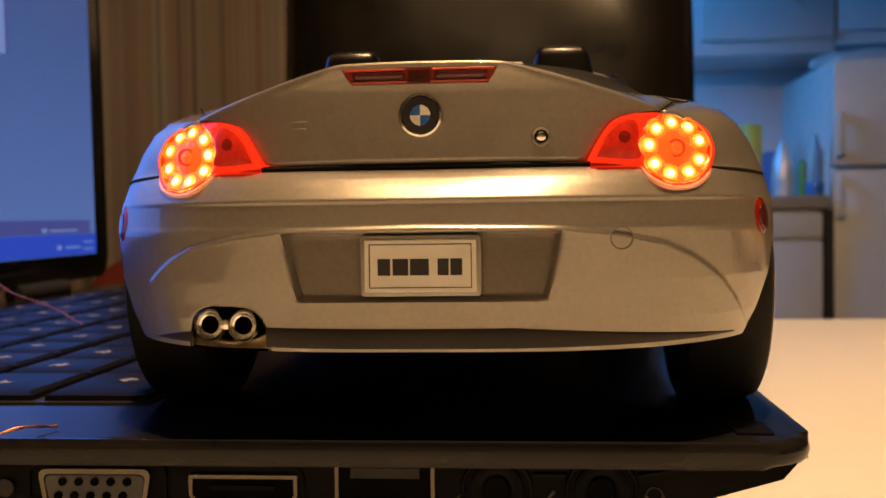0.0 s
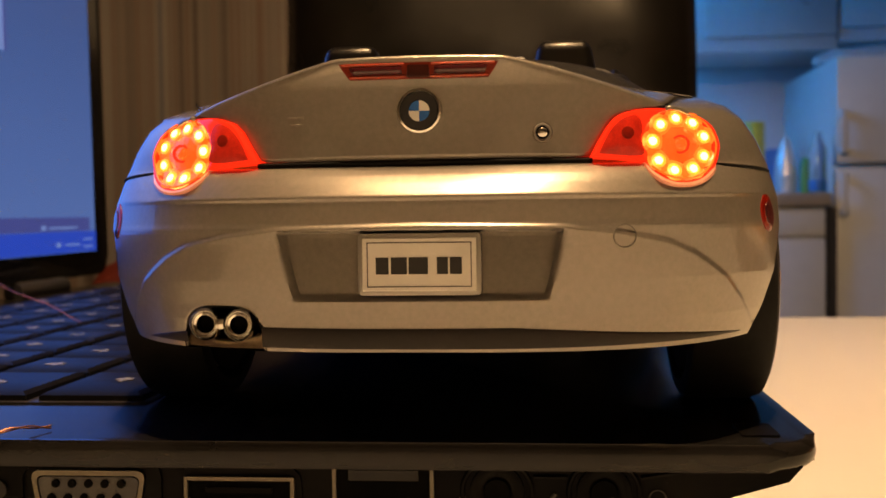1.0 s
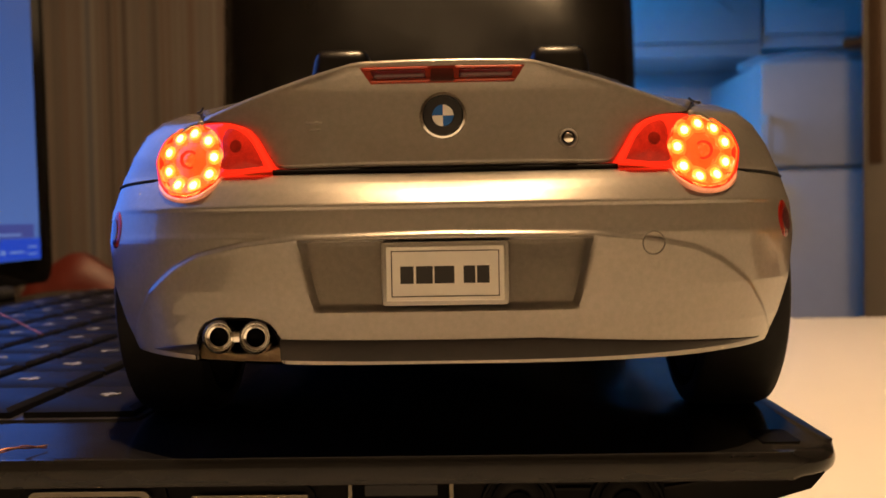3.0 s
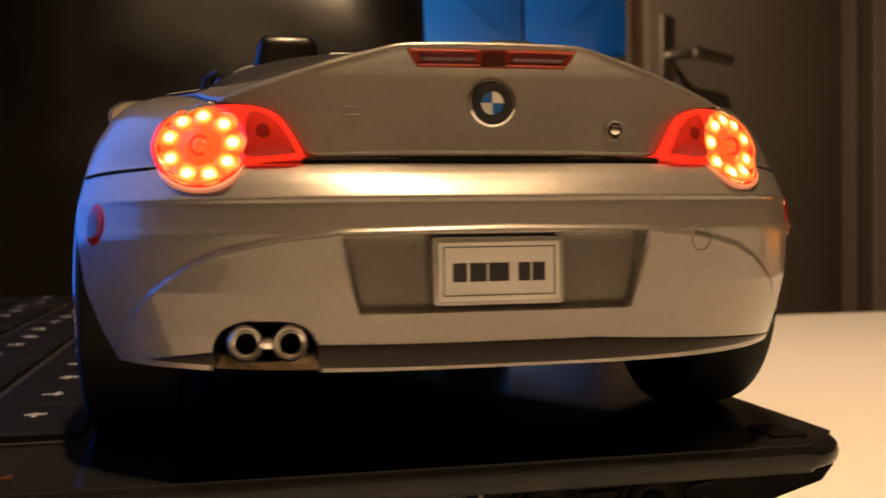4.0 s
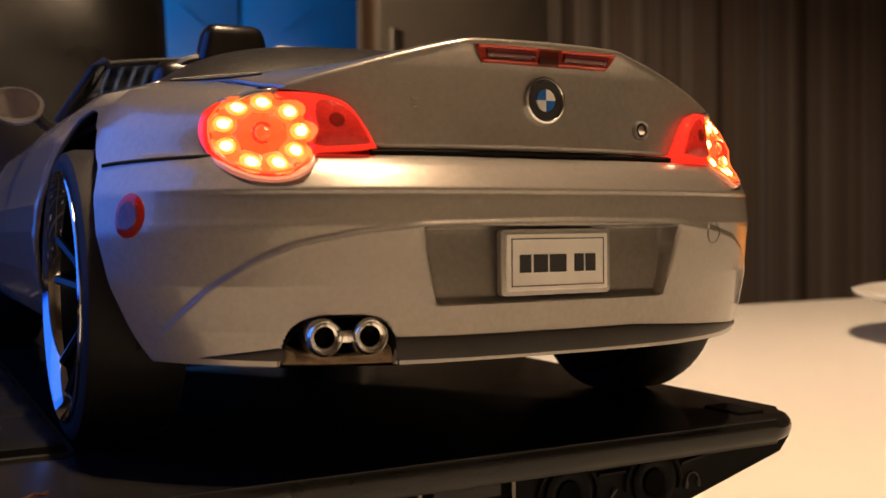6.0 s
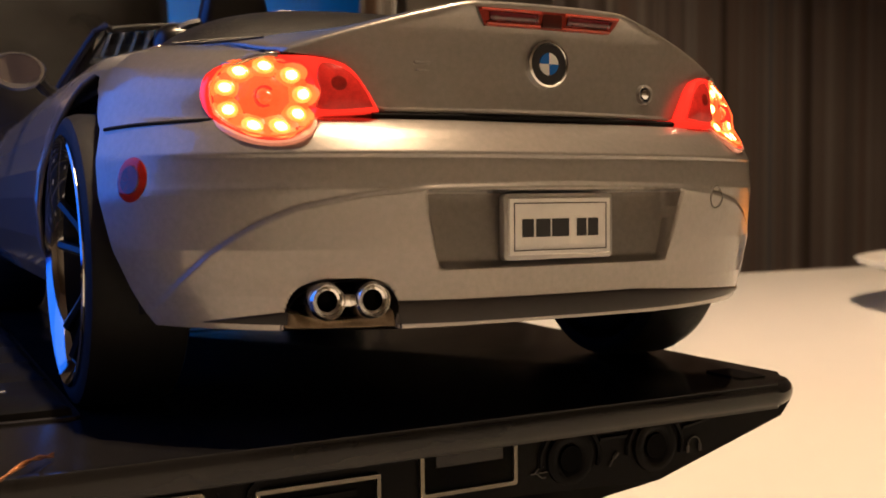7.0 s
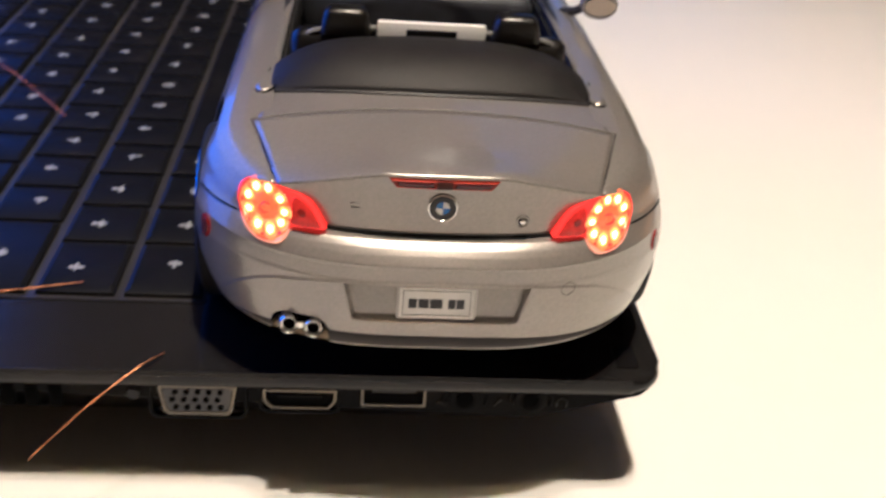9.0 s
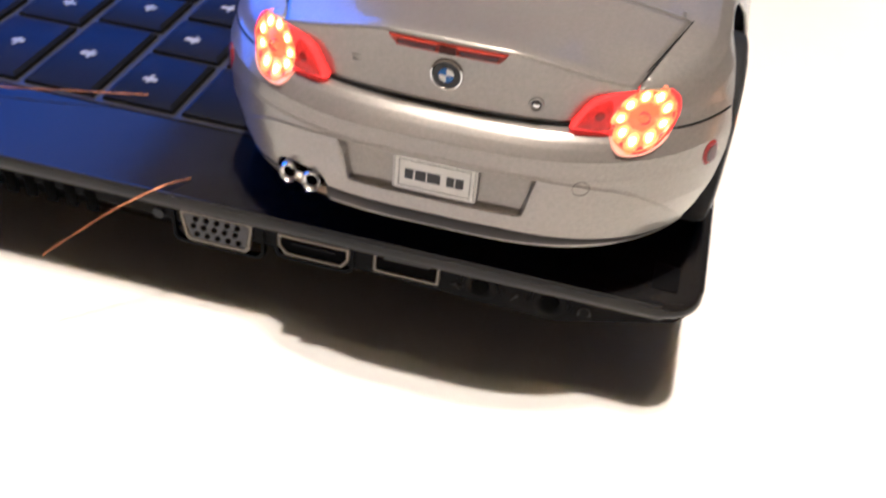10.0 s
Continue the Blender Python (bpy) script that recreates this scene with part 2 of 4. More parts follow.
def thing(name, base, label, category, group="", kind=""):
    ob = new(name)
    ob.empty_display_size = 0.01
    ob.location = base
    return tagged(ob, label, category, group, kind)


def part(name, bm, mat, parent, label="", m=None, smooth=40):
    """Links a bmesh in world measures as one mesh under a thing or a part."""
    ob = new(name, link_mesh(name, bm, mat, smooth))
    ob.parent = parent
    if parent.type == "EMPTY":
        ob.matrix_parent_inverse = Matrix.Translation(parent.location).inverted()
    elif parent.matrix_basis != Matrix.Identity(4):
        ob.matrix_parent_inverse = parent.matrix_basis.inverted()
    if m is not None:
        ob.matrix_basis = m
    if label:
        tagged(ob, label)
    return ob


def single(name, bm, mat, label, category, group="", kind="", smooth=40, m=None):
    ob = new(name, link_mesh(name, bm, mat, smooth))
    if m is not None:
        ob.matrix_basis = m
    return tagged(ob, label, category, group, kind)


def grid(rows, close=False):
    bm = bmesh.new()
    vs = [[bm.verts.new(p) for p in row] for row in rows]
    for a, b in zip(vs, vs[1:]):
        n = len(a)
        for i in range(n if close else n - 1):
            j = (i + 1) % n
            bm.faces.new((a[i], a[j], b[j], b[i]))
    return bm


def thicken(ob, t, offset=-1):
    mod = ob.modifiers.new("thickness", "SOLIDIFY")
    mod.thickness, mod.offset = t, offset
    return ob


def box(x0, x1, y0, y1, z0, z1, bevel=0.0, steps=2, bm=None):
    own = bmesh.new()
    bmesh.ops.create_cube(own, size=1)
    for v in own.verts:
        v.co = Vector(((x0 + x1) / 2 + v.co.x * (x1 - x0), (y0 + y1) / 2 + v.co.y * (y1 - y0), (z0 + z1) / 2 + v.co.z * (z1 - z0)))
    if bevel > 0:
        bmesh.ops.bevel(own, geom=own.edges[:], offset=bevel, segments=steps, affect="EDGES", profile=0.5)
    return merge(bm, own)


def merge(bm, own):
    if bm is None:
        return own
    mesh = bpy.data.meshes.new("tmp")
    own.to_mesh(mesh)
    bm.from_mesh(mesh)
    bpy.data.meshes.remove(mesh)
    own.free()
    return bm


def prism(outline, z0, z1, bevel=0.0, steps=3, bm=None):
    own = bmesh.new()
    low = [own.verts.new((x, y, z0)) for x, y in outline]
    high = [own.verts.new((x, y, z1)) for x, y in outline]
    own.faces.new(low[::-1])
    own.faces.new(high)
    for i in range(len(outline)):
        j = (i + 1) % len(outline)
        own.faces.new((low[i], low[j], high[j], high[i]))
    if bevel > 0:
        rim = [e for e in own.edges if abs(e.verts[0].co.z - e.verts[1].co.z) < 1e-9]
        bmesh.ops.bevel(own, geom=rim, offset=bevel, segments=steps, affect="EDGES", profile=0.5)
    return merge(bm, own)


def rounded(x0, x1, y0, y1, r, n=6):
    out = []
    for cx, cy, a in ((x1 - r, y1 - r, 0), (x0 + r, y1 - r, 90), (x0 + r, y0 + r, 180), (x1 - r, y0 + r, 270)):
        out += [(cx + r * math.cos(radians(a + 90 * i / n)), cy + r * math.sin(radians(a + 90 * i / n))) for i in range(n + 1)]
    return out


def lathe(profile, n=32, m=None, bm=None, closed=False):
    """Turns (radius, height) points round z."""
    own = bmesh.new()
    rings = []
    for r, h in profile:
        if r < 1e-7:
            rings.append([own.verts.new((0, 0, h))])
        else:
            rings.append([own.verts.new((r * math.cos(2 * math.pi * i / n), r * math.sin(2 * math.pi * i / n), h)) for i in range(n)])
    pairs = list(zip(rings, rings[1:]))
    if closed:
        pairs.append((rings[-1], rings[0]))
    for a, b in pairs:
        for i in range(n):
            j = (i + 1) % n
            if len(a) == 1 and len(b) == 1:
                continue
            if len(a) == 1:
                own.faces.new((a[0], b[i], b[j]))
            elif len(b) == 1:
                own.faces.new((a[i], a[j], b[0]))
            else:
                own.faces.new((a[i], a[j], b[j], b[i]))
    if m is not None:
        own.transform(m)
    return merge(bm, own)


def tube(points, r, n=8, bm=None):
    own = bmesh.new()
    pts = [Vector(p) for p in points]
    rings = []
    side = None
    for i, p in enumerate(pts):
        d = (pts[min(i + 1, len(pts) - 1)] - pts[max(i - 1, 0)]).normalized()
        if side is None:
            side = d.orthogonal().normalized()
        side = (side - d * side.dot(d)).normalized()
        up = d.cross(side)
        rings.append([own.verts.new(p + (side * math.cos(2 * math.pi * k / n) + up * math.sin(2 * math.pi * k / n)) * r) for k in range(n)])
    for a, b in zip(rings, rings[1:]):
        for k in range(n):
            own.faces.new((a[k], a[(k + 1) % n], b[(k + 1) % n], b[k]))
    own.faces.new(rings[0][::-1])
    own.faces.new(rings[-1])
    return merge(bm, own)


def curve_through(points, steps=10):
    pts = [Vector(p) for p in points]
    pts = [pts[0] * 2 - pts[1]] + pts + [pts[-1] * 2 - pts[-2]]
    out = []
    for a, b, c, d in zip(pts, pts[1:], pts[2:], pts[3:]):
        for i in range(steps):
            t = i / steps
            out.append(0.5 * ((2 * b) + (c - a) * t + (2 * a - 5 * b + 4 * c - d) * t * t + (3 * b - a - 3 * c + d) * t ** 3))
    out.append(pts[-2])
    return out


def table_of(pairs):
    xs, ys = [p[0] for p in pairs], [p[1] for p in pairs]
    return lambda v: float(np.interp(v, xs, ys))


def step(e0, e1, v):
    t = min(1.0, max(0.0, (v - e0) / (e1 - e0)))
    return t * t * (3 - 2 * t)


# ---------------------------------------------------------------- room
TOP = -0.0035       # table top
GROUND = -0.745
HIGH = 1.76
wall_y = 1.85


def build_room():
    single("floor", box(-2.4, 3.0, -1.8, 4.0, GROUND - 0.1, GROUND), FLOOR, "brown wooden floor boards", "floor", kind="structure")
    single("ceiling", box(-2.4, 3.0, -1.8, 4.0, HIGH, HIGH + 0.1), CEILING, "plain pale painted ceiling", "ceiling", kind="structure")
    single("wall_north_west", box(-2.4, 0.20, wall_y, wall_y + 0.12, GROUND, HIGH), STRIPES, "wall with dark upright striped wallpaper", "wall", kind="structure")
    single("wall_north_east", box(1.20, 3.0, wall_y, wall_y + 0.12, GROUND, HIGH), STRIPES, "wall with dark upright striped wallpaper", "wall", kind="structure")
    single("wall_north_top", box(0.20, 1.20, wall_y, wall_y + 0.12, GROUND + 2.05, HIGH), STRIPES, "striped wallpaper over the doorway", "wall", kind="structure")
    single("wall_west", box(-2.5, -2.4, -1.8, 4.0, GROUND, HIGH), SIDE_WALL, "plain warm side wall", "wall", kind="structure")
    single("wall_east", box(3.0, 3.1, -1.8, 4.0, GROUND, HIGH), SIDE_WALL, "plain warm side wall", "wall", kind="structure")
    single("wall_south", box(-2.4, 3.0, -1.9, -1.8, GROUND, HIGH), SIDE_WALL, "plain warm wall behind the table", "wall", kind="structure")
    single("wall_kitchen_back", box(-2.4, 3.0, 3.5, 3.6, GROUND, HIGH), KITCHEN_WALL, "pale kitchen back wall", "wall", kind="structure")

    # open door, seen on its edge
    d = tagged(new("door_1"), "brown-grey door standing open into the room", "door", kind="structure")
    m = pose(0.555, 1.35, 0, 0, 0, -52)
    d.matrix_basis = m
    leaf = part("door_leaf", box(0.0, 0.04, 0.0, 0.80, GROUND + 0.01, GROUND + 2.03, 0.002), DOOR, d, m=m)
    leaf.matrix_parent_inverse = m.inverted()
    for sx, x in ((-1, 0.0), (1, 0.04)):
        h = box(min(x, x + sx * 0.006), max(x, x + sx * 0.006), 0.03, 0.07, 0.14, 0.36, 0.002)
        tube([(x, 0.05, 0.30), (x + sx * 0.05, 0.05, 0.30)], 0.009, 10, h)
        tube([(x + sx * 0.05, 0.045, 0.30), (x + sx * 0.05, 0.16, 0.30)], 0.009, 10, h)
        o = part("door_handle", h, STEEL, d, "steel lever handle on a long plate", m=m)
        o.matrix_parent_inverse = m.inverted()
    o = part("lock_plate", box(0.010, 0.030, -0.002, 0.0, 0.12, 0.40, 0.0005), BROWN, d, m=m)
    o.matrix_parent_inverse = m.inverted()

    # pendant lamp with two bulbs over the table
    p = thing("pendant_lamp", (0.045, -0.0875, HIGH), "pendant lamp with two bulbs over the table", "lamp")
    part("bar", box(0.005, 0.085, -0.17, 0.0, 1.159, 1.18, 0.004), STEEL, p)
    part("cord", tube([(0.045, -0.0875, 1.18), (0.045, -0.0875, HIGH)], 0.004), BLACK_PLASTIC, p)
    # unseen closed shade, added to keep warm light off kitchen and ceiling
    shade = [(x, y, z) for z in (1.016, 1.15) for x, y in rounded(-0.075, 0.165, -0.25, 0.085, 0.06)]
    n = len(shade) // 2
    thicken(part("shade", grid([shade[:n], shade[n:]], True), SHADE, p, "unseen fabric lamp shade, added to block sideways light"), 0.003)
    part("added_shade_top", prism(rounded(-0.075, 0.165, -0.25, 0.085, 0.06), 1.151, 1.158), SHADE, p)
    for y in (-0.13, -0.045):
        part("socket", lathe([(0.0, 1.150), (0.018, 1.149), (0.018, 1.10), (0.0, 1.10)], 20, pose(0.045, y, 0)), STEEL, p)


def build_table():
    t = thing("table", (0.3, 0.1, GROUND), "white laminate table with a smooth matt top", "table")
    part("tabletop", prism(rounded(-0.196, 1.45, -0.60, 0.475, 0.02), TOP - 0.03, TOP, 0.003), TABLE, t)
    for x in (-0.15, 1.38):
        for y in (-0.52, 0.40):
            part("leg", box(x - 0.03, x + 0.03, y - 0.03, y + 0.03, GROUND, TOP - 0.03, 0.003), TABLE, t)


def build_plate():
    p = thing("dinner_plate", (0.462, 0.202, TOP), "white plate with orange food on the table", "plate")
    prof = [(0.0, 0.004), (0.05, 0.004), (0.055, 0.0), (0.06, 0.001), (0.075, 0.010), (0.115, 0.022), (0.117, 0.0245), (0.113, 0.0255), (0.075, 0.014), (0.05, 0.008), (0.0, 0.008)]
    part("dish", lathe(prof, 48, pose(0.462, 0.202, TOP)), CERAMIC, p)
    rng = random.Random(4)
    bm = lathe([(0.0, 0.046), (0.035, 0.045), (0.065, 0.041), (0.088, 0.035), (0.098, 0.028), (0.094, 0.020), (0.0, 0.010)], 40, pose(0.462, 0.202, TOP))
    for v in bm.verts:
        v.co += Vector((rng.uniform(-1, 1), rng.uniform(-1, 1), rng.uniform(-1, 1))) * 0.0025
    part("food", bm, ORANGE, p, "orange food")


def build_chair():
    c = thing("office_chair", (-0.06, 1.0, GROUND), "black leather high-backed office chair behind the table", "chair")
    rows = []
    W = 0.210
    def lean(z):
        return 0.5 * 0.17 / 0.22 * min(0.22, max(0.0, z - 0.12)) ** 2 + 0.17 * max(0.0, z - 0.34)
    for k in range(41):
        z = -0.28 + 0.86 * k / 40
        w = W * (1 - 0.10 * step(0.35, 0.58, z) - 0.06 * step(-0.1, -0.28, z))
        row = []
        for i in range(33):
            s = -1 + 2 * i / 32
            bulge = 0.05 * (1 - abs(s) ** 7)
            tuft = 0.0022 * math.cos(z * 21 + 0.6) * (1 - s * s) + 0.0012 * math.sin(z * 43 + s * 5)
            row.append((-0.042 + w * s, 0.930 - bulge - tuft + 0.03 * z + lean(z) - 0.13 * w * s, z))
        rows.append(row)
    cushion = part("backrest_cushion", grid(rows), LEATHER, c)
    thicken(cushion, 0.03, 1)
    bm = box(-0.042 - W - 0.006, -0.042 + W + 0.006, 0.945, 1.02, -0.30, 0.60, 0.02, 4)
    for v in bm.verts:
        v.co.y += 0.03 * v.co.z + lean(v.co.z) - 0.13 * (v.co.x + 0.042)
    part("backrest_shell", bm, BLACK_PLASTIC, c)
    part("seat", box(-0.32, 0.20, 0.78, 1.25, -0.32, -0.24, 0.03, 4), LEATHER, c)
    part("column", lathe([(0.0, GROUND + 0.07), (0.03, GROUND + 0.07), (0.03, -0.32), (0.0, -0.32)], 20, pose(-0.06, 1.0, 0)), STEEL, c)
    for k in range(5):
        a = 2 * math.pi * k / 5
        part("foot", tube([(-0.06, 1.0, GROUND + 0.10), (-0.06 + 0.28 * math.cos(a), 1.0 + 0.28 * math.sin(a), GROUND + 0.025)], 0.024, 8), BLACK_PLASTIC, c)


def build_red_chair():
    c = thing("red_chair", (-0.40, 1.05, GROUND), "red chair with a humped back, behind the table", "chair")
    rows = []
    for k in range(9):
        t = k / 8
        row = []
        for i in range(41):
            x = -0.50 + 0.22 * i / 40
            top = 0.027 * math.exp(-((x + 0.412) / 0.034) ** 2) - 0.05 * step(-0.455, -0.50, x)
            row.append((x, 0.99 - 0.02 * t, -0.30 + (top + 0.30) * t))
        rows.append(row)
    thicken(part("backrest", grid(rows), RED_BOWL, c), 0.012)
    part("seat", prism(rounded(-0.50, -0.28, 0.98, 1.38, 0.06), -0.33, -0.30, 0.01), RED_BOWL, c)
    for x in (-0.47, -0.31):
        for y in (1.01, 1.34):
            part("leg", tube([(x, y, -0.32), (x * 1.02, y, GROUND)], 0.012, 10), STEEL, c)


def build_kitchen():
    front, top_z = 2.80, 0.098

    def cabinet(name, x0, x1, y0, y1, z0, z1, doors, label):
        c = thing(name, ((x0 + x1) / 2, (y0 + y1) / 2, z0), label, "cabinet", "wall cabinets" if name == "wall_cabinet" else "")
        part("body", box(x0, x1, y0, y1, z0, z1, 0.003), KITCHEN_WHITE, c)
        for a, b, lo, hi, lean in doors:
            d = part("door", box(a + 0.004, b - 0.004, y0 - 0.02, y0 - 0.001, lo, hi, 0.003), KITCHEN_WHITE, c)
            if lean:
                cx, cz = (a + b) / 2 + 0.06 * lean, lo + 0.13
                part("handle", tube([(cx - 0.05 * lean, y0 - 0.03, cz + 0.04), (cx + 0.05 * lean, y0 - 0.03, cz - 0.04)], 0.0018), STEEL, d)
        return c
    low = top_z - 0.035
    cabinet("base_cabinet", 0.27, 0.79, front, 3.5, GROUND, low,
            [(0.27, 0.53, GROUND + 0.1, low - 0.02, 0), (0.53, 0.79, GROUND + 0.1, -0.029, -1), (0.53, 0.79, -0.019, low - 0.01, 0)], "white kitchen base cabinet with a drawer")
    single("worktop", box(0.22, 0.80, front - 0.03, 3.5, low, top_z, 0.003), WORKTOP, "brown kitchen worktop over the cabinet", "worktop")
    # dark sheet in place of the shade between cabinet and fridge
    single("gap_shade", box(0.795, 0.818, front - 0.01, 3.45, GROUND, low - 0.004), DARK_GAP, "dark sheet standing for the shaded gap beside the fridge", "panel", kind="structure")
    cabinet("wall_cabinet", 0.495, 0.918, 3.15, 3.5, 0.536, 1.25, [(0.515, 0.918, 0.581, 1.25, 1)], "white kitchen wall cabinet")
    cabinet("wall_cabinet", 0.925, 1.42, 3.15, 3.5, 0.561, 1.25, [(0.925, 1.42, 0.601, 1.25, -1)], "white kitchen wall cabinet over the fridge")
    f = thing("fridge", (1.12, 3.1, GROUND), "white fridge with two doors", "fridge")
    part("body", box(0.822, 1.42, 2.86, 3.42, GROUND, 0.469, 0.008), KITCHEN_WHITE, f)
    for lo, hi, h0, h1 in ((GROUND + 0.05, 0.168, 0.036, 0.152), (0.178, 0.469, 0.204, 0.324)):
        d = part("door", box(0.822, 1.42, 2.81, 2.857, lo, hi, 0.008), KITCHEN_WHITE, f)
        h = box(0.826, 0.846, 2.780, 2.788, h0, h1, 0.003)
        box(0.828, 0.844, 2.786, 2.812, h0, h0 + 0.02, 0.002, 1, h)
        box(0.828, 0.844, 2.786, 2.812, h1 - 0.02, h1, 0.002, 1, h)
        part("handle", h, KITCHEN_WHITE, d)
    rng = random.Random(7)
    bm = bmesh.new()
    bmesh.ops.create_icosphere(bm, subdivisions=3, radius=1)
    for v in bm.verts:
        k = 1 + rng.uniform(-0.07, 0.07)
        v.co = Vector((1.0 + v.co.x * 0.20 * k, 2.98 + v.co.y * 0.10 * k, 0.469 + max(0, v.co.z + 0.25) * 0.040 * k))
    single("plastic_bag", bm, FOIL, "crumpled clear plastic bag on the fridge", "bag", smooth=20)

    def bottle(name, x, y, prof, mat, label, cat):
        return single(name, lathe(prof, 24), mat, label, cat, m=pose(x, y, top_z))
    bottle("yellow_tin", 0.66, 3.1, [(0, 0), (0.031, 0), (0.032, 0.005), (0.032, 0.215), (0.029, 0.22), (0, 0.22)], YELLOW, "tall yellow tin on the worktop", "tin")
    bottle("foil_bottle", 0.72, 2.95, [(0, 0), (0.030, 0), (0.034, 0.05), (0.030, 0.10), (0.018, 0.14), (0.010, 0.16), (0.0, 0.165)], FOIL, "crumpled silvery plastic bottle", "bottle")
    bottle("green_bottle", 0.762, 2.9, [(0, 0), (0.014, 0), (0.014, 0.08), (0.007, 0.10), (0, 0.105)], GREEN, "small green bottle on the worktop", "bottle")
    w = thing("water_bottle", (0.776, 2.82, top_z), "clear plastic bottle with a blue base", "bottle")
    part("bottle", lathe([(0, 0), (0.022, 0), (0.023, 0.03), (0.023, 0.12), (0.010, 0.150), (0.010, 0.168), (0, 0.168)], 24, pose(0.776, 2.82, top_z)), CLEAR, w)
    part("label", lathe([(0.0236, 0.005), (0.0242, 0.006), (0.0242, 0.035), (0.0236, 0.036)], 24, pose(0.776, 2.82, top_z)), BLUE_PLASTIC, w)
    single("blue_tray", lathe([(0, 0), (0.075, 0), (0.075, 0.012), (0, 0.016)], 40, pose(0, 0, 0, 90, 0, 0)), BLUE_PLASTIC, "round blue tray standing on the worktop", "tray", m=pose(0.765, 3.3, top_z + 0.0755))


build_room()
build_table()
build_plate()
build_chair()
build_red_chair()
build_kitchen()

# ---------------------------------------------------------------- laptop
LX0, LX1, LY0, LY1, LZ = -0.187, 0.050, 0.0125, 0.345, 0.028


def build_laptop():
    lap = thing("laptop", (-0.066, 0.17, TOP), "open black laptop with a glossy palm rest, lit screen", "laptop")
    part("palm_rest", prism(rounded(LX0, LX1 + 0.0015, LY0 - 0.0017, LY1, 0.0075, 8), 0.0243, LZ, 0.0016), PALM, lap, "glossy black top deck")

    # tapered bottom shell
    prof = [(LX1 - 0.0012, 0.0247), (LX1 - 0.003, 0.0226), (0.0240, 0.0160), (-0.012, 0.0065), (-0.022, 0.0030), (-0.170, 0.0010), (-0.181, 0.006), (LX0 + 0.001, 0.0247)]
    def inset(z):
        return 0.0006 + max(0.0, 0.0145 - z) * 1.5
    bm = bmesh.new()
    near = [bm.verts.new((x, LY0 + inset(z), z)) for x, z in prof]
    far = [bm.verts.new((x, LY1 - inset(z), z)) for x, z in prof]
    for i in range(len(prof)):
        j = (i + 1) % len(prof)
        bm.faces.new((near[i], near[j], far[j], far[i]))
    bmesh.ops.triangulate(bm, faces=[bm.faces.new(near[::-1]), bm.faces.new(far)])
    part("bottom_shell", bm, SHELL, lap, "matt dark bottom shell", smooth=20)
    for x in (-0.15, -0.04):
        for y in (0.05, 0.30):
            part("rubber_foot", lathe([(0, 0), (0.006, 0), (0.006, 0.008), (0, 0.008)], 16, pose(x, y, TOP)), RUBBER, lap)

    # ports on the near side
    face = LY0 + 0.0005
    def frame_of(x0, x1, z0, z1, r, cut=0.0):
        out = rounded(x0, x1, z0, z1, r, 3)
        if cut:
            c = (x0 + x1) / 2
            out = [(c + (x - c) * (1 - cut * (z1 - z) / (z1 - z0)), z) for x, z in out]
        return out
    def ring(outer, inner, y0, y1):
        bm = bmesh.new()
        n = len(outer)
        a = [[bm.verts.new((x, y, z)) for x, z in loop] for loop, y in ((outer, y1), (outer, y0), (inner, y0), (inner, y1))]
        for p, q in zip(a, a[1:]):
            for i in range(n):
                bm.faces.new((p[i], p[(i + 1) % n], q[(i + 1) % n], q[i]))
        return bm
    def shrink(loop, d):
        cx = sum(p[0] for p in loop) / len(loop)
        cz = sum(p[1] for p in loop) / len(loop)
        w = max(p[0] for p in loop) - cx
        h = max(p[1] for p in loop) - cz
        return [(cx + (x - cx) * (1 - d / w), cz + (z - cz) * (1 - d / h)) for x, z in loop]
    def plug(loop, y, depth=0.0004):
        bm = prism(loop, 0, depth)
        bm.transform(Matrix(((1, 0, 0, 0), (0, 0, 1, y), (0, 1, 0, 0), (0, 0, 0, 1))))
        return bm
    def port(name, loop, rim, label):
        shell = part(name, ring(loop, shrink(loop, rim), face - 0.0007, face + 0.001), PORT, lap, label)
        # black plate for the shade inside the socket
        part("opening", plug(shrink(loop, rim), face - 0.0003), HOLE, shell)
        return shell
    # surrounds moulded in the shell
    for x0, x1, z0, z1 in ((-0.0582, -0.0375, 0.0143, 0.0246), (-0.0352, -0.0178, 0.0162, 0.0240)):
        lp = frame_of(x0, x1, z0, z1, 0.002)
        part("port_surround", ring(lp, shrink(lp, 0.0007), face - 0.0004, face + 0.001), SHELL, lap)
    vga = port("vga_port", frame_of(-0.0562, -0.0396, 0.0156, 0.0234, 0.0012, 0.16), 0.0007, "silver video port with three rows of holes")
    part("insert", plug(shrink(frame_of(-0.0562, -0.0396, 0.0156, 0.0234, 0.0012, 0.16), 0.0009), face - 0.0006, 0.0003), INSERT, vga)
    for z, off in ((0.0216, 0.0), (0.0196, 0.0011), (0.0176, 0.0)):
        for i in range(5):
            part("pin_hole", lathe([(0, 0), (0.0006, 0), (0.0006, 0.0003), (0, 0.0003)], 10, pose(-0.0525 + 0.00235 * i - off * 0.6, face - 0.0006, z, 90, 0, 0)), HOLE, vga)
    hd = [(-0.0342, 0.0227), (-0.0188, 0.0227), (-0.0188, 0.0199), (-0.0202, 0.0177), (-0.0326, 0.0177), (-0.0342, 0.0199)]
    h = port("hdmi_port", hd, 0.0005, "slim metal video port")
    part("tongue", box(-0.0312, -0.0219, face - 0.0006, face, 0.0205, 0.0212), SHELL, h)
    u = port("usb_port", frame_of(-0.0135, 0.0003, 0.0188, 0.0246, 0.0004), 0.0005, "metal usb port")
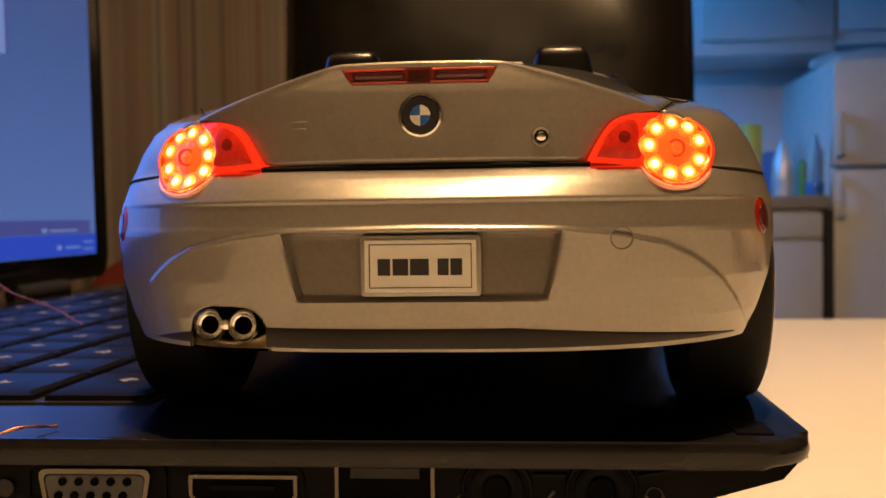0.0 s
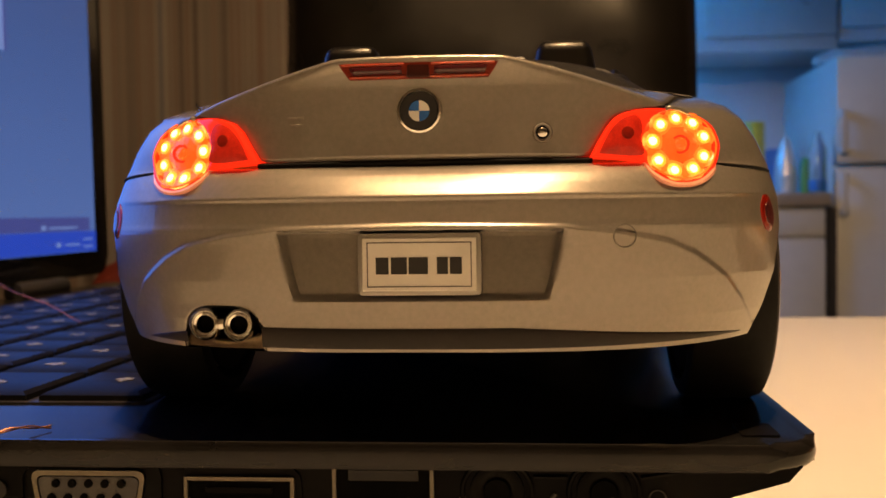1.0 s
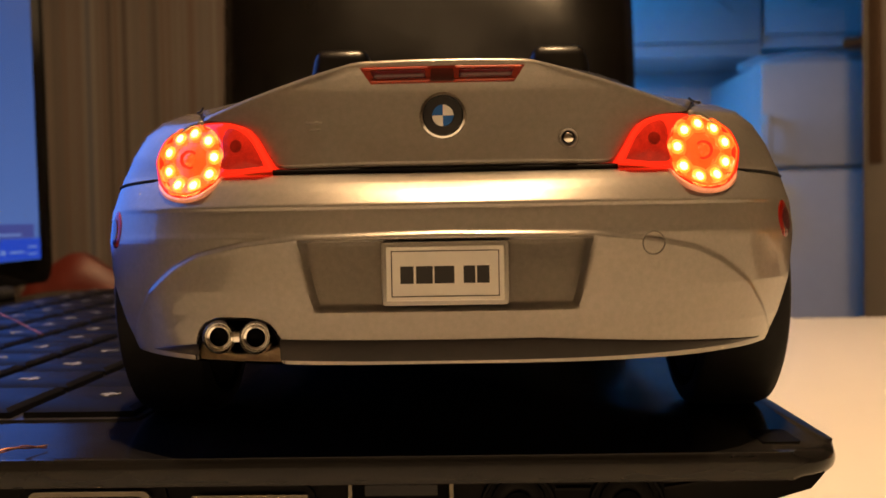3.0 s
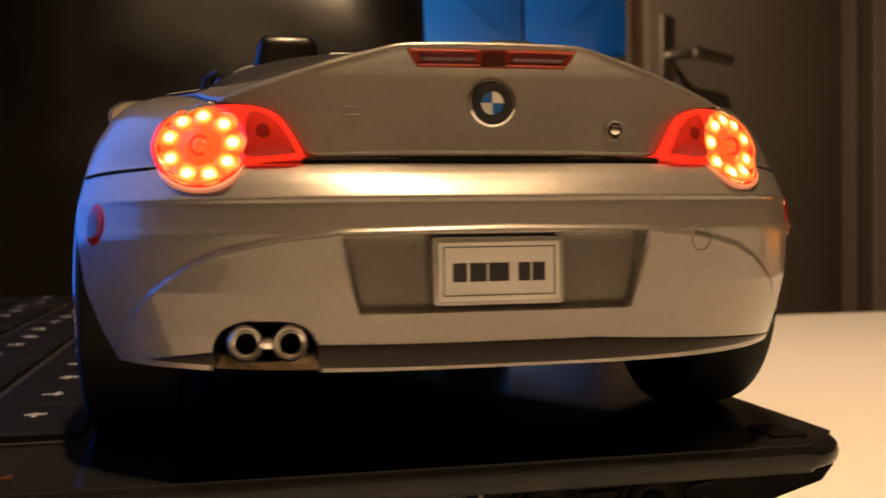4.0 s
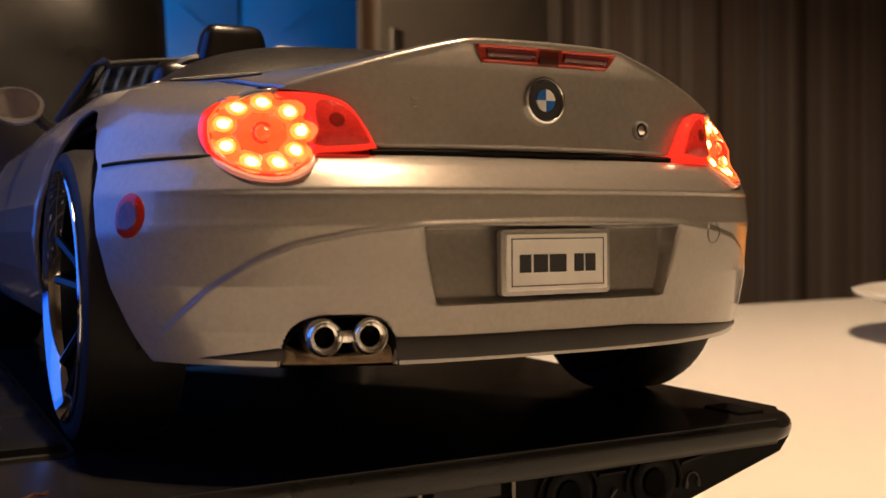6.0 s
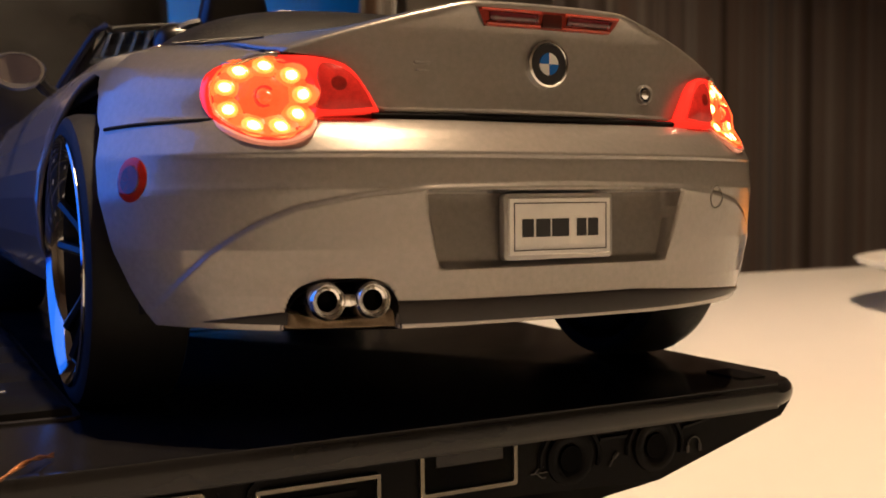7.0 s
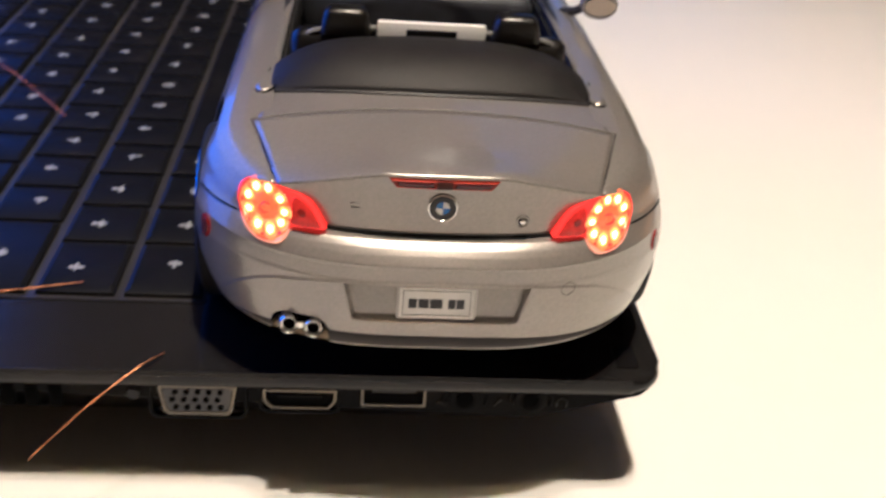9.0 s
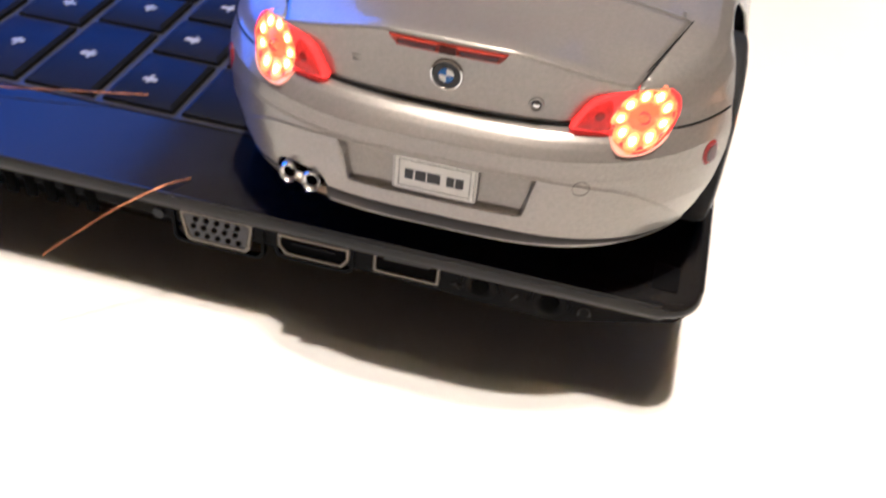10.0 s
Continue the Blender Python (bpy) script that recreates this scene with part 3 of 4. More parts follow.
    part("tongue", box(-0.0113, -0.0018, face - 0.0006, face, 0.0224, 0.0238), BLACK_PLASTIC, u)
    for x in (0.0088, 0.0230):
        j = part("audio_jack", lathe([(0.0016, 0.0), (0.0021, -0.0003), (0.0030, -0.0006), (0.0036, -0.0004), (0.0038, 0.001)], 28, pose(x, face, 0.0210, -90, 0, 0)), SHELL, lap, "round black audio jack")
        part("hole", lathe([(0, 0), (0.0017, 0), (0.0017, 0.0002), (0, 0.0002)], 20, pose(x, face - 0.0003, 0.0210, 90, 0, 0)), HOLE, j)
        ridge = [(x + 0.0047 * math.cos(radians(a)), face - 0.0001, 0.0210 + 0.0043 * math.sin(radians(a))) for a in range(-20, 201, 15)]
        part("jack_ridge", tube(ridge, 0.00035, 6), SHELL, lap)
    part("ridge", tube([(0.0137, face, 0.0230), (0.0182, face, 0.0230)], 0.00035, 6), SHELL, lap)
    part("ridge", tube([(0.0279, face, 0.0230), (0.0330, face, 0.0238), (0.046, face + 0.001, 0.0240)], 0.00035, 6), SHELL, lap)
    for k in range(9):
        x = -0.0773 - 0.0048 * k
        part("vent_slot", box(x - 0.0014, x + 0.0014, face - 0.0002, face + 0.001, 0.0165, 0.0225, 0.0004), HOLE, lap)
    # printed signs beside the sockets: a fork, a microphone, headphones
    y = face - 0.0001
    fork = tube([(0.0026, y, 0.0196), (0.0056, y, 0.0196)], 0.00011, 6)
    tube([(0.0032, y, 0.0196), (0.0040, y, 0.0203), (0.0046, y, 0.0203)], 0.00011, 6, fork)
    tube([(0.0036, y, 0.0196), (0.0044, y, 0.0189), (0.0050, y, 0.0189)], 0.00011, 6, fork)
    part("printed_sign", fork, MARK, lap)
    mic = tube([(0.0152, y, 0.0190), (0.0160, y, 0.0201)], 0.00014, 6)
    tube([(0.0160, y, 0.0201), (0.0166, y, 0.0208)], 0.0003, 8, mic)
    part("printed_sign", mic, MARK, lap)
    cans = tube([(0.0300 + 0.0011 * math.cos(radians(a)), y, 0.0203 + 0.0011 * math.sin(radians(a))) for a in range(0, 181, 20)], 0.00011, 6)
    for x in (0.0289, 0.0311):
        tube([(x, y, 0.0203), (x, y, 0.0193)], 0.00025, 8, cans)
    part("printed_sign", cans, MARK, lap)
    part("screw", lathe([(0, 0), (0.0013, 0), (0.0013, 0.0004), (0, 0.0004)], 14, pose(-0.0612, face, 0.0205, 90, 0, 0)), BLACK_PLASTIC, lap)
    part("touchpad", prism(rounded(-0.038, 0.030, 0.115, 0.205, 0.003), LZ - 0.0005, LZ + 0.0002), PALM, lap)
    part("corner_sticker", prism(rounded(0.0415, 0.0465, 0.0155, 0.0235, 0.0005), LZ, LZ + 0.00025), SHELL, lap, "small worn grey sticker")

    # keyboard
    part("keyboard_tray", prism(rounded(-0.1665, -0.0490, 0.0365, 0.3265, 0.002), LZ, LZ + 0.0004), TRAY_GREY, lap)
    rng = random.Random(3)
    pitch = 0.0192
    rows = ((-0.0588, [1.25, 1.0, 1.0, 1.0, 5.5, 1.0, 1.0, 1.0, 1.0, 1.25]),
            (-0.0784, [1.25, 1, 1, 1, 1, 1, 1, 1, 1, 1, 1, 1, 2.75]),
            (-0.0984, [1.75, 1, 1, 1, 1, 1, 1, 1, 1, 1, 1, 1, 1, 1.25]),
            (-0.1182, [1.5, 1, 1, 1, 1, 1, 1, 1, 1, 1, 1, 1, 1, 1.5]),
            (-0.1380, [1, 1, 1, 1, 1, 1, 1, 1, 1, 1, 1, 1, 1, 2]),
            (-0.1560, [1, 1, 1, 1, 1, 1, 1, 1, 1, 1, 1, 1, 1, 1, 1]))
    shapes, legends = {}, []
    for k in range(9):
        bm = bmesh.new()
        w, h = rng.uniform(0.0014, 0.0020), rng.uniform(0.0015, 0.0021)
        for i in range(rng.choice((2, 3, 3))):
            c = rng.uniform(-0.0009, 0.0009)
            if i % 2:
                box(c - 0.0004, c + 0.0004, -h, h, 0, 0.00012, 0, 1, bm)
            else:
                box(-w, w, c - 0.0004, c + 0.0004, 0, 0.00012, 0, 1, bm)
        legends.append(link_mesh("legend", bm, LEGEND))
    for r, (x, widths) in enumerate(rows):
        depth = 0.0176 if r < 5 else 0.0130
        y = 0.0378
        for w in widths:
            length = w * pitch - 0.0017
            if (w, r == 5) not in shapes:
                bm = bmesh.new()
                lo = [bm.verts.new(p) for p in ((-depth / 2, -length / 2, 0), (depth / 2, -length / 2, 0), (depth / 2, length / 2, 0), (-depth / 2, length / 2, 0))]
                t = 0.0012
                mid = [bm.verts.new((v.co.x * 0.985, v.co.y * (1 - 0.0002 / length), 0.0009)) for v in lo]
                hi = [bm.verts.new((v.co.x - math.copysign(t, v.co.x), v.co.y - math.copysign(t, v.co.y), 0.0014)) for v in lo]
                for p, q in ((lo, mid), (mid, hi)):
                    for i in range(4):
                        bm.faces.new((p[i], p[(i + 1) % 4], q[(i + 1) % 4], q[i]))
                bm.faces.new(hi)
                bm.faces.new(lo[::-1])
                shapes[(w, r == 5)] = link_mesh("key", bm, KEY, 25)
            at = pose(x, y + w * pitch / 2 - 0.0008, LZ + 0.0004, 0, 0, rng.uniform(-0.4, 0.4))
            k = new("key", shapes[(w, r == 5)])
            k.parent, k.matrix_parent_inverse, k.matrix_basis = lap, Matrix.Translation(lap.location).inverted(), at
            if w < 5:
                g = new("legend", rng.choice(legends))
                g.parent = k
                g.matrix_basis = pose(rng.uniform(-0.002, 0.001), rng.uniform(-0.0015, 0.0015), 0.0014)
            y += w * pitch

    # lid with the screen
    tilt = pose(LX0 + 0.004, 0, LZ + 0.003, 0, -0.6, 0)
    bm = prism(rounded(LY0 + 0.001, LY1 - 0.010, 0.002, 0.215, 0.008), -0.007, 0.0, 0.001)
    bm.transform(Matrix(((0, 0, 1, 0), (1, 0, 0, 0), (0, 1, 0, 0), (0, 0, 0, 1))))
    lid = part("lid", bm, GLOSS_BLACK, lap, "glossy black screen lid", m=tilt)
    def pane(name, y0, y1, z0, z1, x, mat):
        o = part(name, box(x - 0.0003, x, y0, y1, z0, z1), mat, lid)
        o.matrix_parent_inverse = Matrix.Identity(4)
        return o
    sy0, sy1 = LY0 + 0.011, LY1 - 0.024
    pane("screen", sy0, sy1, 0.0125, 0.200, 0.0004, SCREEN)
    pane("taskbar", sy0, sy1, 0.0127, 0.0215, 0.0007, SCREEN_BAR)
    pane("window_edge", sy0 + 0.02, sy1 - 0.006, 0.0217, 0.0275, 0.0007, SCREEN_DARK)
    pane("open_window", sy0, 0.2470, 0.0900, 0.1995, 0.0007, SCREEN_PALE)
    pane("window_shadow", 0.2472, 0.2490, 0.0900, 0.1995, 0.0006, SCREEN_DARK)
    for y0, y1, z0, z1 in ((0.277, 0.302, 0.0228, 0.0236), (0.2705, 0.274, 0.0224, 0.0242), (0.291, 0.304, 0.0156, 0.0164), (0.283, 0.2865, 0.0152, 0.0170), (0.3085, 0.3165, 0.0176, 0.0183), (0.3085, 0.3165, 0.0146, 0.0153)):
        pane("text_bar", y0, y1, z0, z1, 0.0010, SCREEN_PALE)
    for y in (0.05, 0.25):
        part("hinge", lathe([(0, 0), (0.004, 0), (0.004, 0.04), (0, 0.04)], 16, pose(LX0 + 0.003, y, LZ + 0.002, -90, 0, 0)), BLACK_PLASTIC, lap)


build_laptop()


def build_wires():
    def twisted(points, steps, r, spread):
        pts, bm = curve_through(points, steps), bmesh.new()
        for ph in (0, math.pi):
            tube([p + Vector((0, math.cos(ph + i * .55), math.sin(ph + i * .55))) * spread for i, p in enumerate(pts)], r, 6, bm)
        return bm
    pts = [(-0.0775, -0.0055, 0.0182), (-0.0765, -0.004, 0.0190), (-0.067, 0.0035, 0.0255), (-0.059, 0.0105, 0.0292), (-0.055, 0.0165, 0.0286)]
    single("copper_wire", twisted(pts, 12, 0.00012, 0.00016), COPPER, "thin twisted bare copper wire over the laptop's edge", "wire", "copper wires")
    pts = [(-0.135, 0.0290, 0.0292), (-0.110, 0.0325, 0.0296), (-0.094, 0.0360, 0.0302), (-0.082, 0.0390, 0.0305), (-0.077, 0.0405, 0.0305)]
    single("copper_wire", twisted(pts, 12, 0.00012, 0.00014), COPPER, "thin twisted bare copper wire across the keyboard", "wire", "copper wires")
    pts = curve_through([(-0.178, 0.222, 0.0385), (-0.149, 0.182, 0.0362), (-0.125, 0.158, 0.0338), (-0.104, 0.133, 0.0312)], 8)
    single("orange_wire", tube(pts, 0.00018, 6), material("orange_insulation", (0.25, 0.07, 0.015), 0.5), "thin orange wire over the keys", "wire")


build_wires()

# ---------------------------------------------------------------- model car
CW, CD = 0.0500, 0.034       # half width, depth of the rounded tail
def soft_table(pairs, width):
    """A table of values with its corners rounded over the given width."""
    f = table_of(pairs)
    xs = np.linspace(pairs[0][0] - .002, pairs[-1][0] + .002, 600)
    ys = np.array([f(x) for x in xs])
    k = np.exp(-0.5 * ((np.arange(-60, 61) * (xs[1] - xs[0])) / width) ** 2)
    ys = np.convolve(np.pad(ys, 60, "edge"), k / k.sum(), "valid")
    return lambda v: float(np.interp(v, xs, ys))


REAR = soft_table([(.0400, .0042), (.0408, .0028), (.0420, .0024), (.0445, .0022), (.0470, .0019), (.0510, .0012), (.0545, .0006), (.0560, .0003), (.0567, .0001), (.0573, .0003),
                   (.0584, .0003), (.0596, .0003), (.0602, .0003), (.0606, .0005), (.0613, .0011), (.0622, .0019), (.0632, .0030), (.0640, .0042), (.0645, .0052),
                   (.0655, .0054), (.0670, .0050), (.0727, .0045)], .00016)
HALF = table_of([(.0400, .0467), (.045, .0488), (.050, .0501), (.056, .0504), (.060, .0499), (.064, .0484), (.067, .0467), (.0695, .0447), (.0712, .0423), (.0722, .0390), (.0727, .0342)])
ARCH = table_of([(.0, .0411), (.0195, .0411), (.0204, .0430), (.0270, .0633), (.032, .0667), (.040, .0688), (.0465, .0692), (.054, .0682), (.061, .0645), (.0655, .058), (.0675, .050), (.068, .0425),
                 (.160, .0425), (.1605, .050), (.1640, .059), (.170, .0650), (.178, .0685), (.185, .0690), (.192, .0680), (.200, .0640), (.2045, .057), (.2065, .048), (.207, .0425), (.24, .0425)])


def plan(x, half=CW):
    return CD * (1 - max(0.0, 1 - min(1.0, abs(x) / half) ** 2.6) ** 0.58)


def crown(y):
    """How much the shoulder rises from the lights to the cockpit."""
    return 0.0026 * step(0.010, 0.036, y) + 0.0019 * step(0.028, 0.060, y) - 0.0015 * step(0.10, 0.15, y) - 0.0105 * step(0.165, 0.225, y)


CREASE = table_of([(0, .0571), (.017, .0567), (.0248, .0559), (.031, .0546), (.0345, .0530), (.037, .0513), (.039, .0497), (.0415, .0465), (.044, .0424), (.046, .037)])


def tail(x, z, y0):
    """Extra relief of the rear bumper at (x, z): how far the surface is pushed in."""
    a, push = abs(x), 0.0
    crease = CREASE(a)
    if a < 0.047:
        push += 0.00030 * step(-0.00040, 0.00040, z - crease) * (1 - step(0.0599, 0.0606, z)) * (1 - step(0.0425, 0.047, a)) - 0.00003 * math.exp(-((z - crease + 0.0002) / 0.00035) ** 2)
    # number plate recess
    if 0.0475 < z < 0.0568:
        side = 0.0158 + 0.0019 * (z - 0.0479) / 0.0083
        push += (0.0042 - REAR(z) - 0.6 * plan(x)) * (0.68 + 0.32 * min(1.0, max(0.0, (z - 0.048) / 0.0075))) * step(side + 0.0002, side - 0.0005, a) * step(0.0474, 0.0484, z) * (1 - step(0.0560, 0.0564, z))
    # behind the boot lid
    push += 0.006 * step(0.0318, 0.0296, a) * step(0.0642, 0.0650, z)
    # seat of the tail lights
    push += 0.0040 * step(1.08, 0.92, math.hypot((a - .0327) / .0050, (z - .0664) / .0046))
    # opening round the exhaust pipes
    if z < 0.048 and x < 0:
        round_off = ((abs(x + 0.0261) / 0.0058) ** 3 + (max(0.0, z - 0.0420) / 0.0049) ** 3) ** (1 / 3)
        push += 0.0062 * step(1.0, 0.84, round_off)
    return push


def skin(x, z, lift=0.0, relief=True):
    """The point of the tail's surface at (x, z), raised by lift along the surface's normal."""
    def at(xx, zz):
        a = math.asin(min(1.0, abs(xx) / HALF(zz)) ** 1.4)
        y = CD * (1 - max(0.0, math.cos(a)) ** 1.16) + REAR(zz) * (1 - a / radians(90))
        if relief:
            y += tail(xx, zz, y)
        return Vector((xx, y, zz + crown(y) * step(.058, .0725, zz)))
    p = at(x, z)
    if lift == 0.0:
        return p
    h = .0004
    sgn = 1 if x >= 0 else -1
    n = (at(x + h, z) - at(x - h, z)).cross(at(x, z + h) - at(x, z - h)).normalized()
    if n.y > 0:
        n = -n
    return p + n * lift


def build_shell(car):
    zs = sorted(set([.0400 + .00012 * i for i in range(210)] + [.0653, .0662, .0672, .0682, .0692, .0700, .0707, .0713, .0718, .0722, .0725, .0727]))
    phis = [math.radians(90 * (i / 190) ** 1.15) for i in range(191)]
    ys = [CD + .0012 * i for i in range(1, 37)] + [.080 + .006 * i for i in range(13)] + [.1585 + .0014 * i for i in range(36)] + [.213, .218, .2215]
    cols = [("r", p) for p in phis] + [("s", y) for y in ys]
    half = []
    for kind, v in cols:
        for_col = []
        yn = CD * (1 - max(0.0, math.cos(v)) ** 1.16) if kind == "r" else v
        lo, top = max(ARCH(yn), .0410 + (.0004 * math.sin(v) ** 2 if kind == "r" else 0)), .0727
        for z in zs:
            zz = lo + (z - .0400) / (top - .0400) * (top - lo)
            w = HALF(zz)
            if kind == "r":
                x, y = w * math.sin(v) ** (2 / 2.8), CD * (1 - max(0.0, math.cos(v)) ** 1.16) + REAR(zz) * (1 - v / math.radians(90)) 
            else:
                x, y = w, v
                if v > .165:
                    x *= 1 - 0.35 * ((v - .165) / .0575) ** 3
            for_col.append((x, y, zz))
        half.append(for_col)
    def finish(p, sgn, kind):
        x, y, z = p[0] * sgn, p[1], p[2]
        if kind == "r":
            if 0.046 < z < 0.058:
                side = 0.0158 + 0.0019 * (z - 0.0479) / 0.0083
                shift = (side - 0.01675) * math.exp(-((abs(x) - 0.01675) / 0.005) ** 2) * step(0.046, 0.048, z) * step(0.058, 0.056, z)
                y += plan(abs(x) + shift) - plan(x)
                x += sgn * shift
            y += tail(x, z, y)
        return (x, y, z + crown(y) * step(.058, .0725, z))
    left = [[finish(p, -1, c[0]) for p in col] for c, col in zip(cols, half)]
    right = [[finish(p, 1, c[0]) for p in col] for c, col in zip(cols, half)]
    rows = left[::-1] + right[1:]
    shell = part("body_shell", grid(rows), PAINT, car, "silver metallic painted body", smooth=50)
    thicken(shell, 0.0007)

    # nose
    nose = []
    for k in range(9):
        z = .0425 + (.0627 - .0425) * k / 8
        w = HALF(z) * (1 - 0.35 * ((.2215 - .165) / .0575) ** 3)
        nose.append([(w * s, .2215 + .008 * (1 - abs(s) ** 2.5), z) for s in [i / 10 - 1 for i in range(21)]])
    thicken(part("nose", grid(nose), PAINT, car), 0.0007)
    bonnet = []
    for k in range(13):
        y = .150 + (.2225 - .150) * k / 12
        zt = .0727 + crown(y)
        w = .0346 * (1 - 0.35 * (max(0, y - .165) / .0575) ** 3) + 0.0005
        bonnet.append([(w * s, y + .008 * (1 - abs(s) ** 2.5) * step(.19, .2225, y), zt + .004 * (1 - abs(s) ** 2.2)) for s in [i / 10 - 1 for i in range(21)]])
    thicken(part("bonnet", grid(bonnet), PAINT, car), 0.0007)
    return shell


LIP_Y = table_of([(.0652, .0052), (.068, .0051), (.0712, .0049), (.0745, .0046), (.0765, .0042), (.0774, .0037), (.0781, .0036)])


LID_FOOT = table_of([(0, .0652), (.0208, .0652), (.0215, .0660), (.0225, .0679), (.0234, .0694), (.0244, .0704), (.0262, .0711), (.0285, .0715), (.0312, .0718)])


def lip(x):
    a = abs(x)
    return .0781 - .0002 * min(1, a / .0115) ** 2 - .0057 * max(0.0, (a - .0105) / .0205) ** 1.15


def deck(x, y):
    centre = float(np.interp(y, [.004, .012, .020, .030, .044, .056], [.0780, .0774, .0774, .0778, .0787, .0790]))
    edge = float(np.interp(y, [.010, .0335, .052], [.0716, .0752, .0756]))
    return centre - (centre - edge) * min(1.3, abs(x) / .0372) ** 2.2


def build_lid(car):
    xs = [-.031 + .062 * i / 56 for i in range(57)]
    rows = []
    for k in range(19):
        s = k / 18
        row = []
        for x in xs:
            a = abs(x)
            zb = LID_FOOT(a)
            z = zb + (lip(x) - .0006 - zb) * s
            row.append((x, LIP_Y(z) + plan(x), z))
        rows.append(row)
    for k in range(1, 7):
        a = radians(15 * k)
        rows.append([(x, y + .0006 * (1 - math.cos(a)), z + .0006 * math.sin(a)) for x, y, z in rows[18]])
    ends = rows[-1]
    for k in range(1, 20):
        s = (k / 19) ** 1.3
        row = []
        for x, y0, z0 in ends:
            front = .0345 - .0015 * (x / .031) ** 2
            y, xx = y0 + (front - y0) * s, x * (1 + .2 * s)
            q = step(0, .5, s)
            row.append((xx, y, (1 - q) * (z0 + .0002 * min(1, k / 2)) + q * (deck(xx, y) + .00005)))
        rows.append(row)
    lid = part("boot_lid", grid(rows), PAINT, car, "silver boot lid with a raised lip", smooth=38)
    thicken(lid, 0.0006)
    def deck_z(x, y, first):
        a = abs(x)
        z = deck(x, y) - .00005 - .0007 * step(.0325, .0362, a) * step(.034, .016, y)
        rim = .0718 - .0014 * step(.0325, .0362, a)
        return rim + (z - rim) * step(0, .0115, y - first)
    cols = [.0362 * (i / 36 - 1) for i in range(73)]
    body = grid([[(x, .0235 + (.0420 + .0055 * (x / .0362) ** 2 - .0235) * k / 16, deck_z(x, .0235 + (.0420 + .0055 * (x / .0362) ** 2 - .0235) * k / 16, .010)) for x in cols] for k in range(17)])
    for s in (-1, 1):
        rows = []
        for k in range(13):
            row = []
            for x in cols:
                if x * s > .0311:
                    first = lens_y(x, .07) + .0004
                    y = first + (.0235 - first) * k / 12
                    row.append((x, y, deck_z(x, y, min(first, .0120))))
            rows.append(row)
        merge(body, grid(rows))
    bmesh.ops.remove_doubles(body, verts=body.verts, dist=1e-5)
    thicken(part("rear_deck", body, PAINT, car), 0.0006)
    # shut lines
    line = [(x, LIP_Y(.0652) + plan(x) + .0002, .0648) for x in [-.0215 + .043 * i / 24 for i in range(25)]]
    part("shut_line", tube(line, .00036, 6), UNDER, car)
    for s in (-1, 1):
        pts = [(s * (.0312 + .0064 * t), .0120 + .0213 * t, deck(.0312 + .0064 * t, .0120 + .0213 * t) + .00002) for t in [0.1 + i * 0.09 for i in range(11)]]
        part("shut_line", tube(pts, .00012, 6), UNDER, car)
        front = [(s * .0375 * u, .0346 - .0015 * (.0375 * u / .0372) ** 2, deck(.0375 * u, .0346 - .0015 * u * u) + .0001) for u in [i / 12 for i in range(13)]]
        part("shut_line", tube(front, .00010, 6), SEAM, car)
        seam = []
        for i in range(17):
            t = i / 16
            a, z = radians(43 + 40 * t), .0643 - .0010 * t - .0006 * t * t
            p = skin(s * HALF(z) * math.sin(a) ** (2 / 2.8), z)
            if p.y < .0276:
                seam.append(p)
        part("shut_line", tube(seam, .00024, 6), UNDER, car)


LIGHT = [(.0212, .0651), (.0262, .0648), (.0284, .0641), (.0298, .0630), (.0315, .0620), (.0334, .0616), (.0354, .0620), (.0372, .0632), (.0384, .0650), (.0387, .0672), (.0381, .0692), (.0369, .0704),
         (.0350, .0712), (.0324, .0716), (.0296, .0716), (.0266, .0711), (.0242, .0700), (.0224, .0674)]
LAMP_X, LAMP_Z, RING_X, RING_Z = .0329, .0668, .0037, .0035     # middle of the lamp ring and its half sizes


def lens_y(x, z):
    """The front of a tail light: it stands out over the bumper at its foot."""
    a = math.asin(min(1.0, abs(x) / (HALF(max(z, .0668)) + .0002)) ** 1.4)
    return CD * (1 - math.cos(a) ** 1.16) + .0050 * (1 - a / radians(90)) - .0002 - .0030 * step(.0656, .0614, z) * step(.026, .030, abs(x))


def lamp_y(x, z):
    """The back of the dish that holds the ring of lamps."""
    r = math.hypot((abs(x) - LAMP_X) / RING_X, (z - LAMP_Z) / RING_Z)
    return lens_y(x, z) + .0011 * step(1.42, 1.22, r)


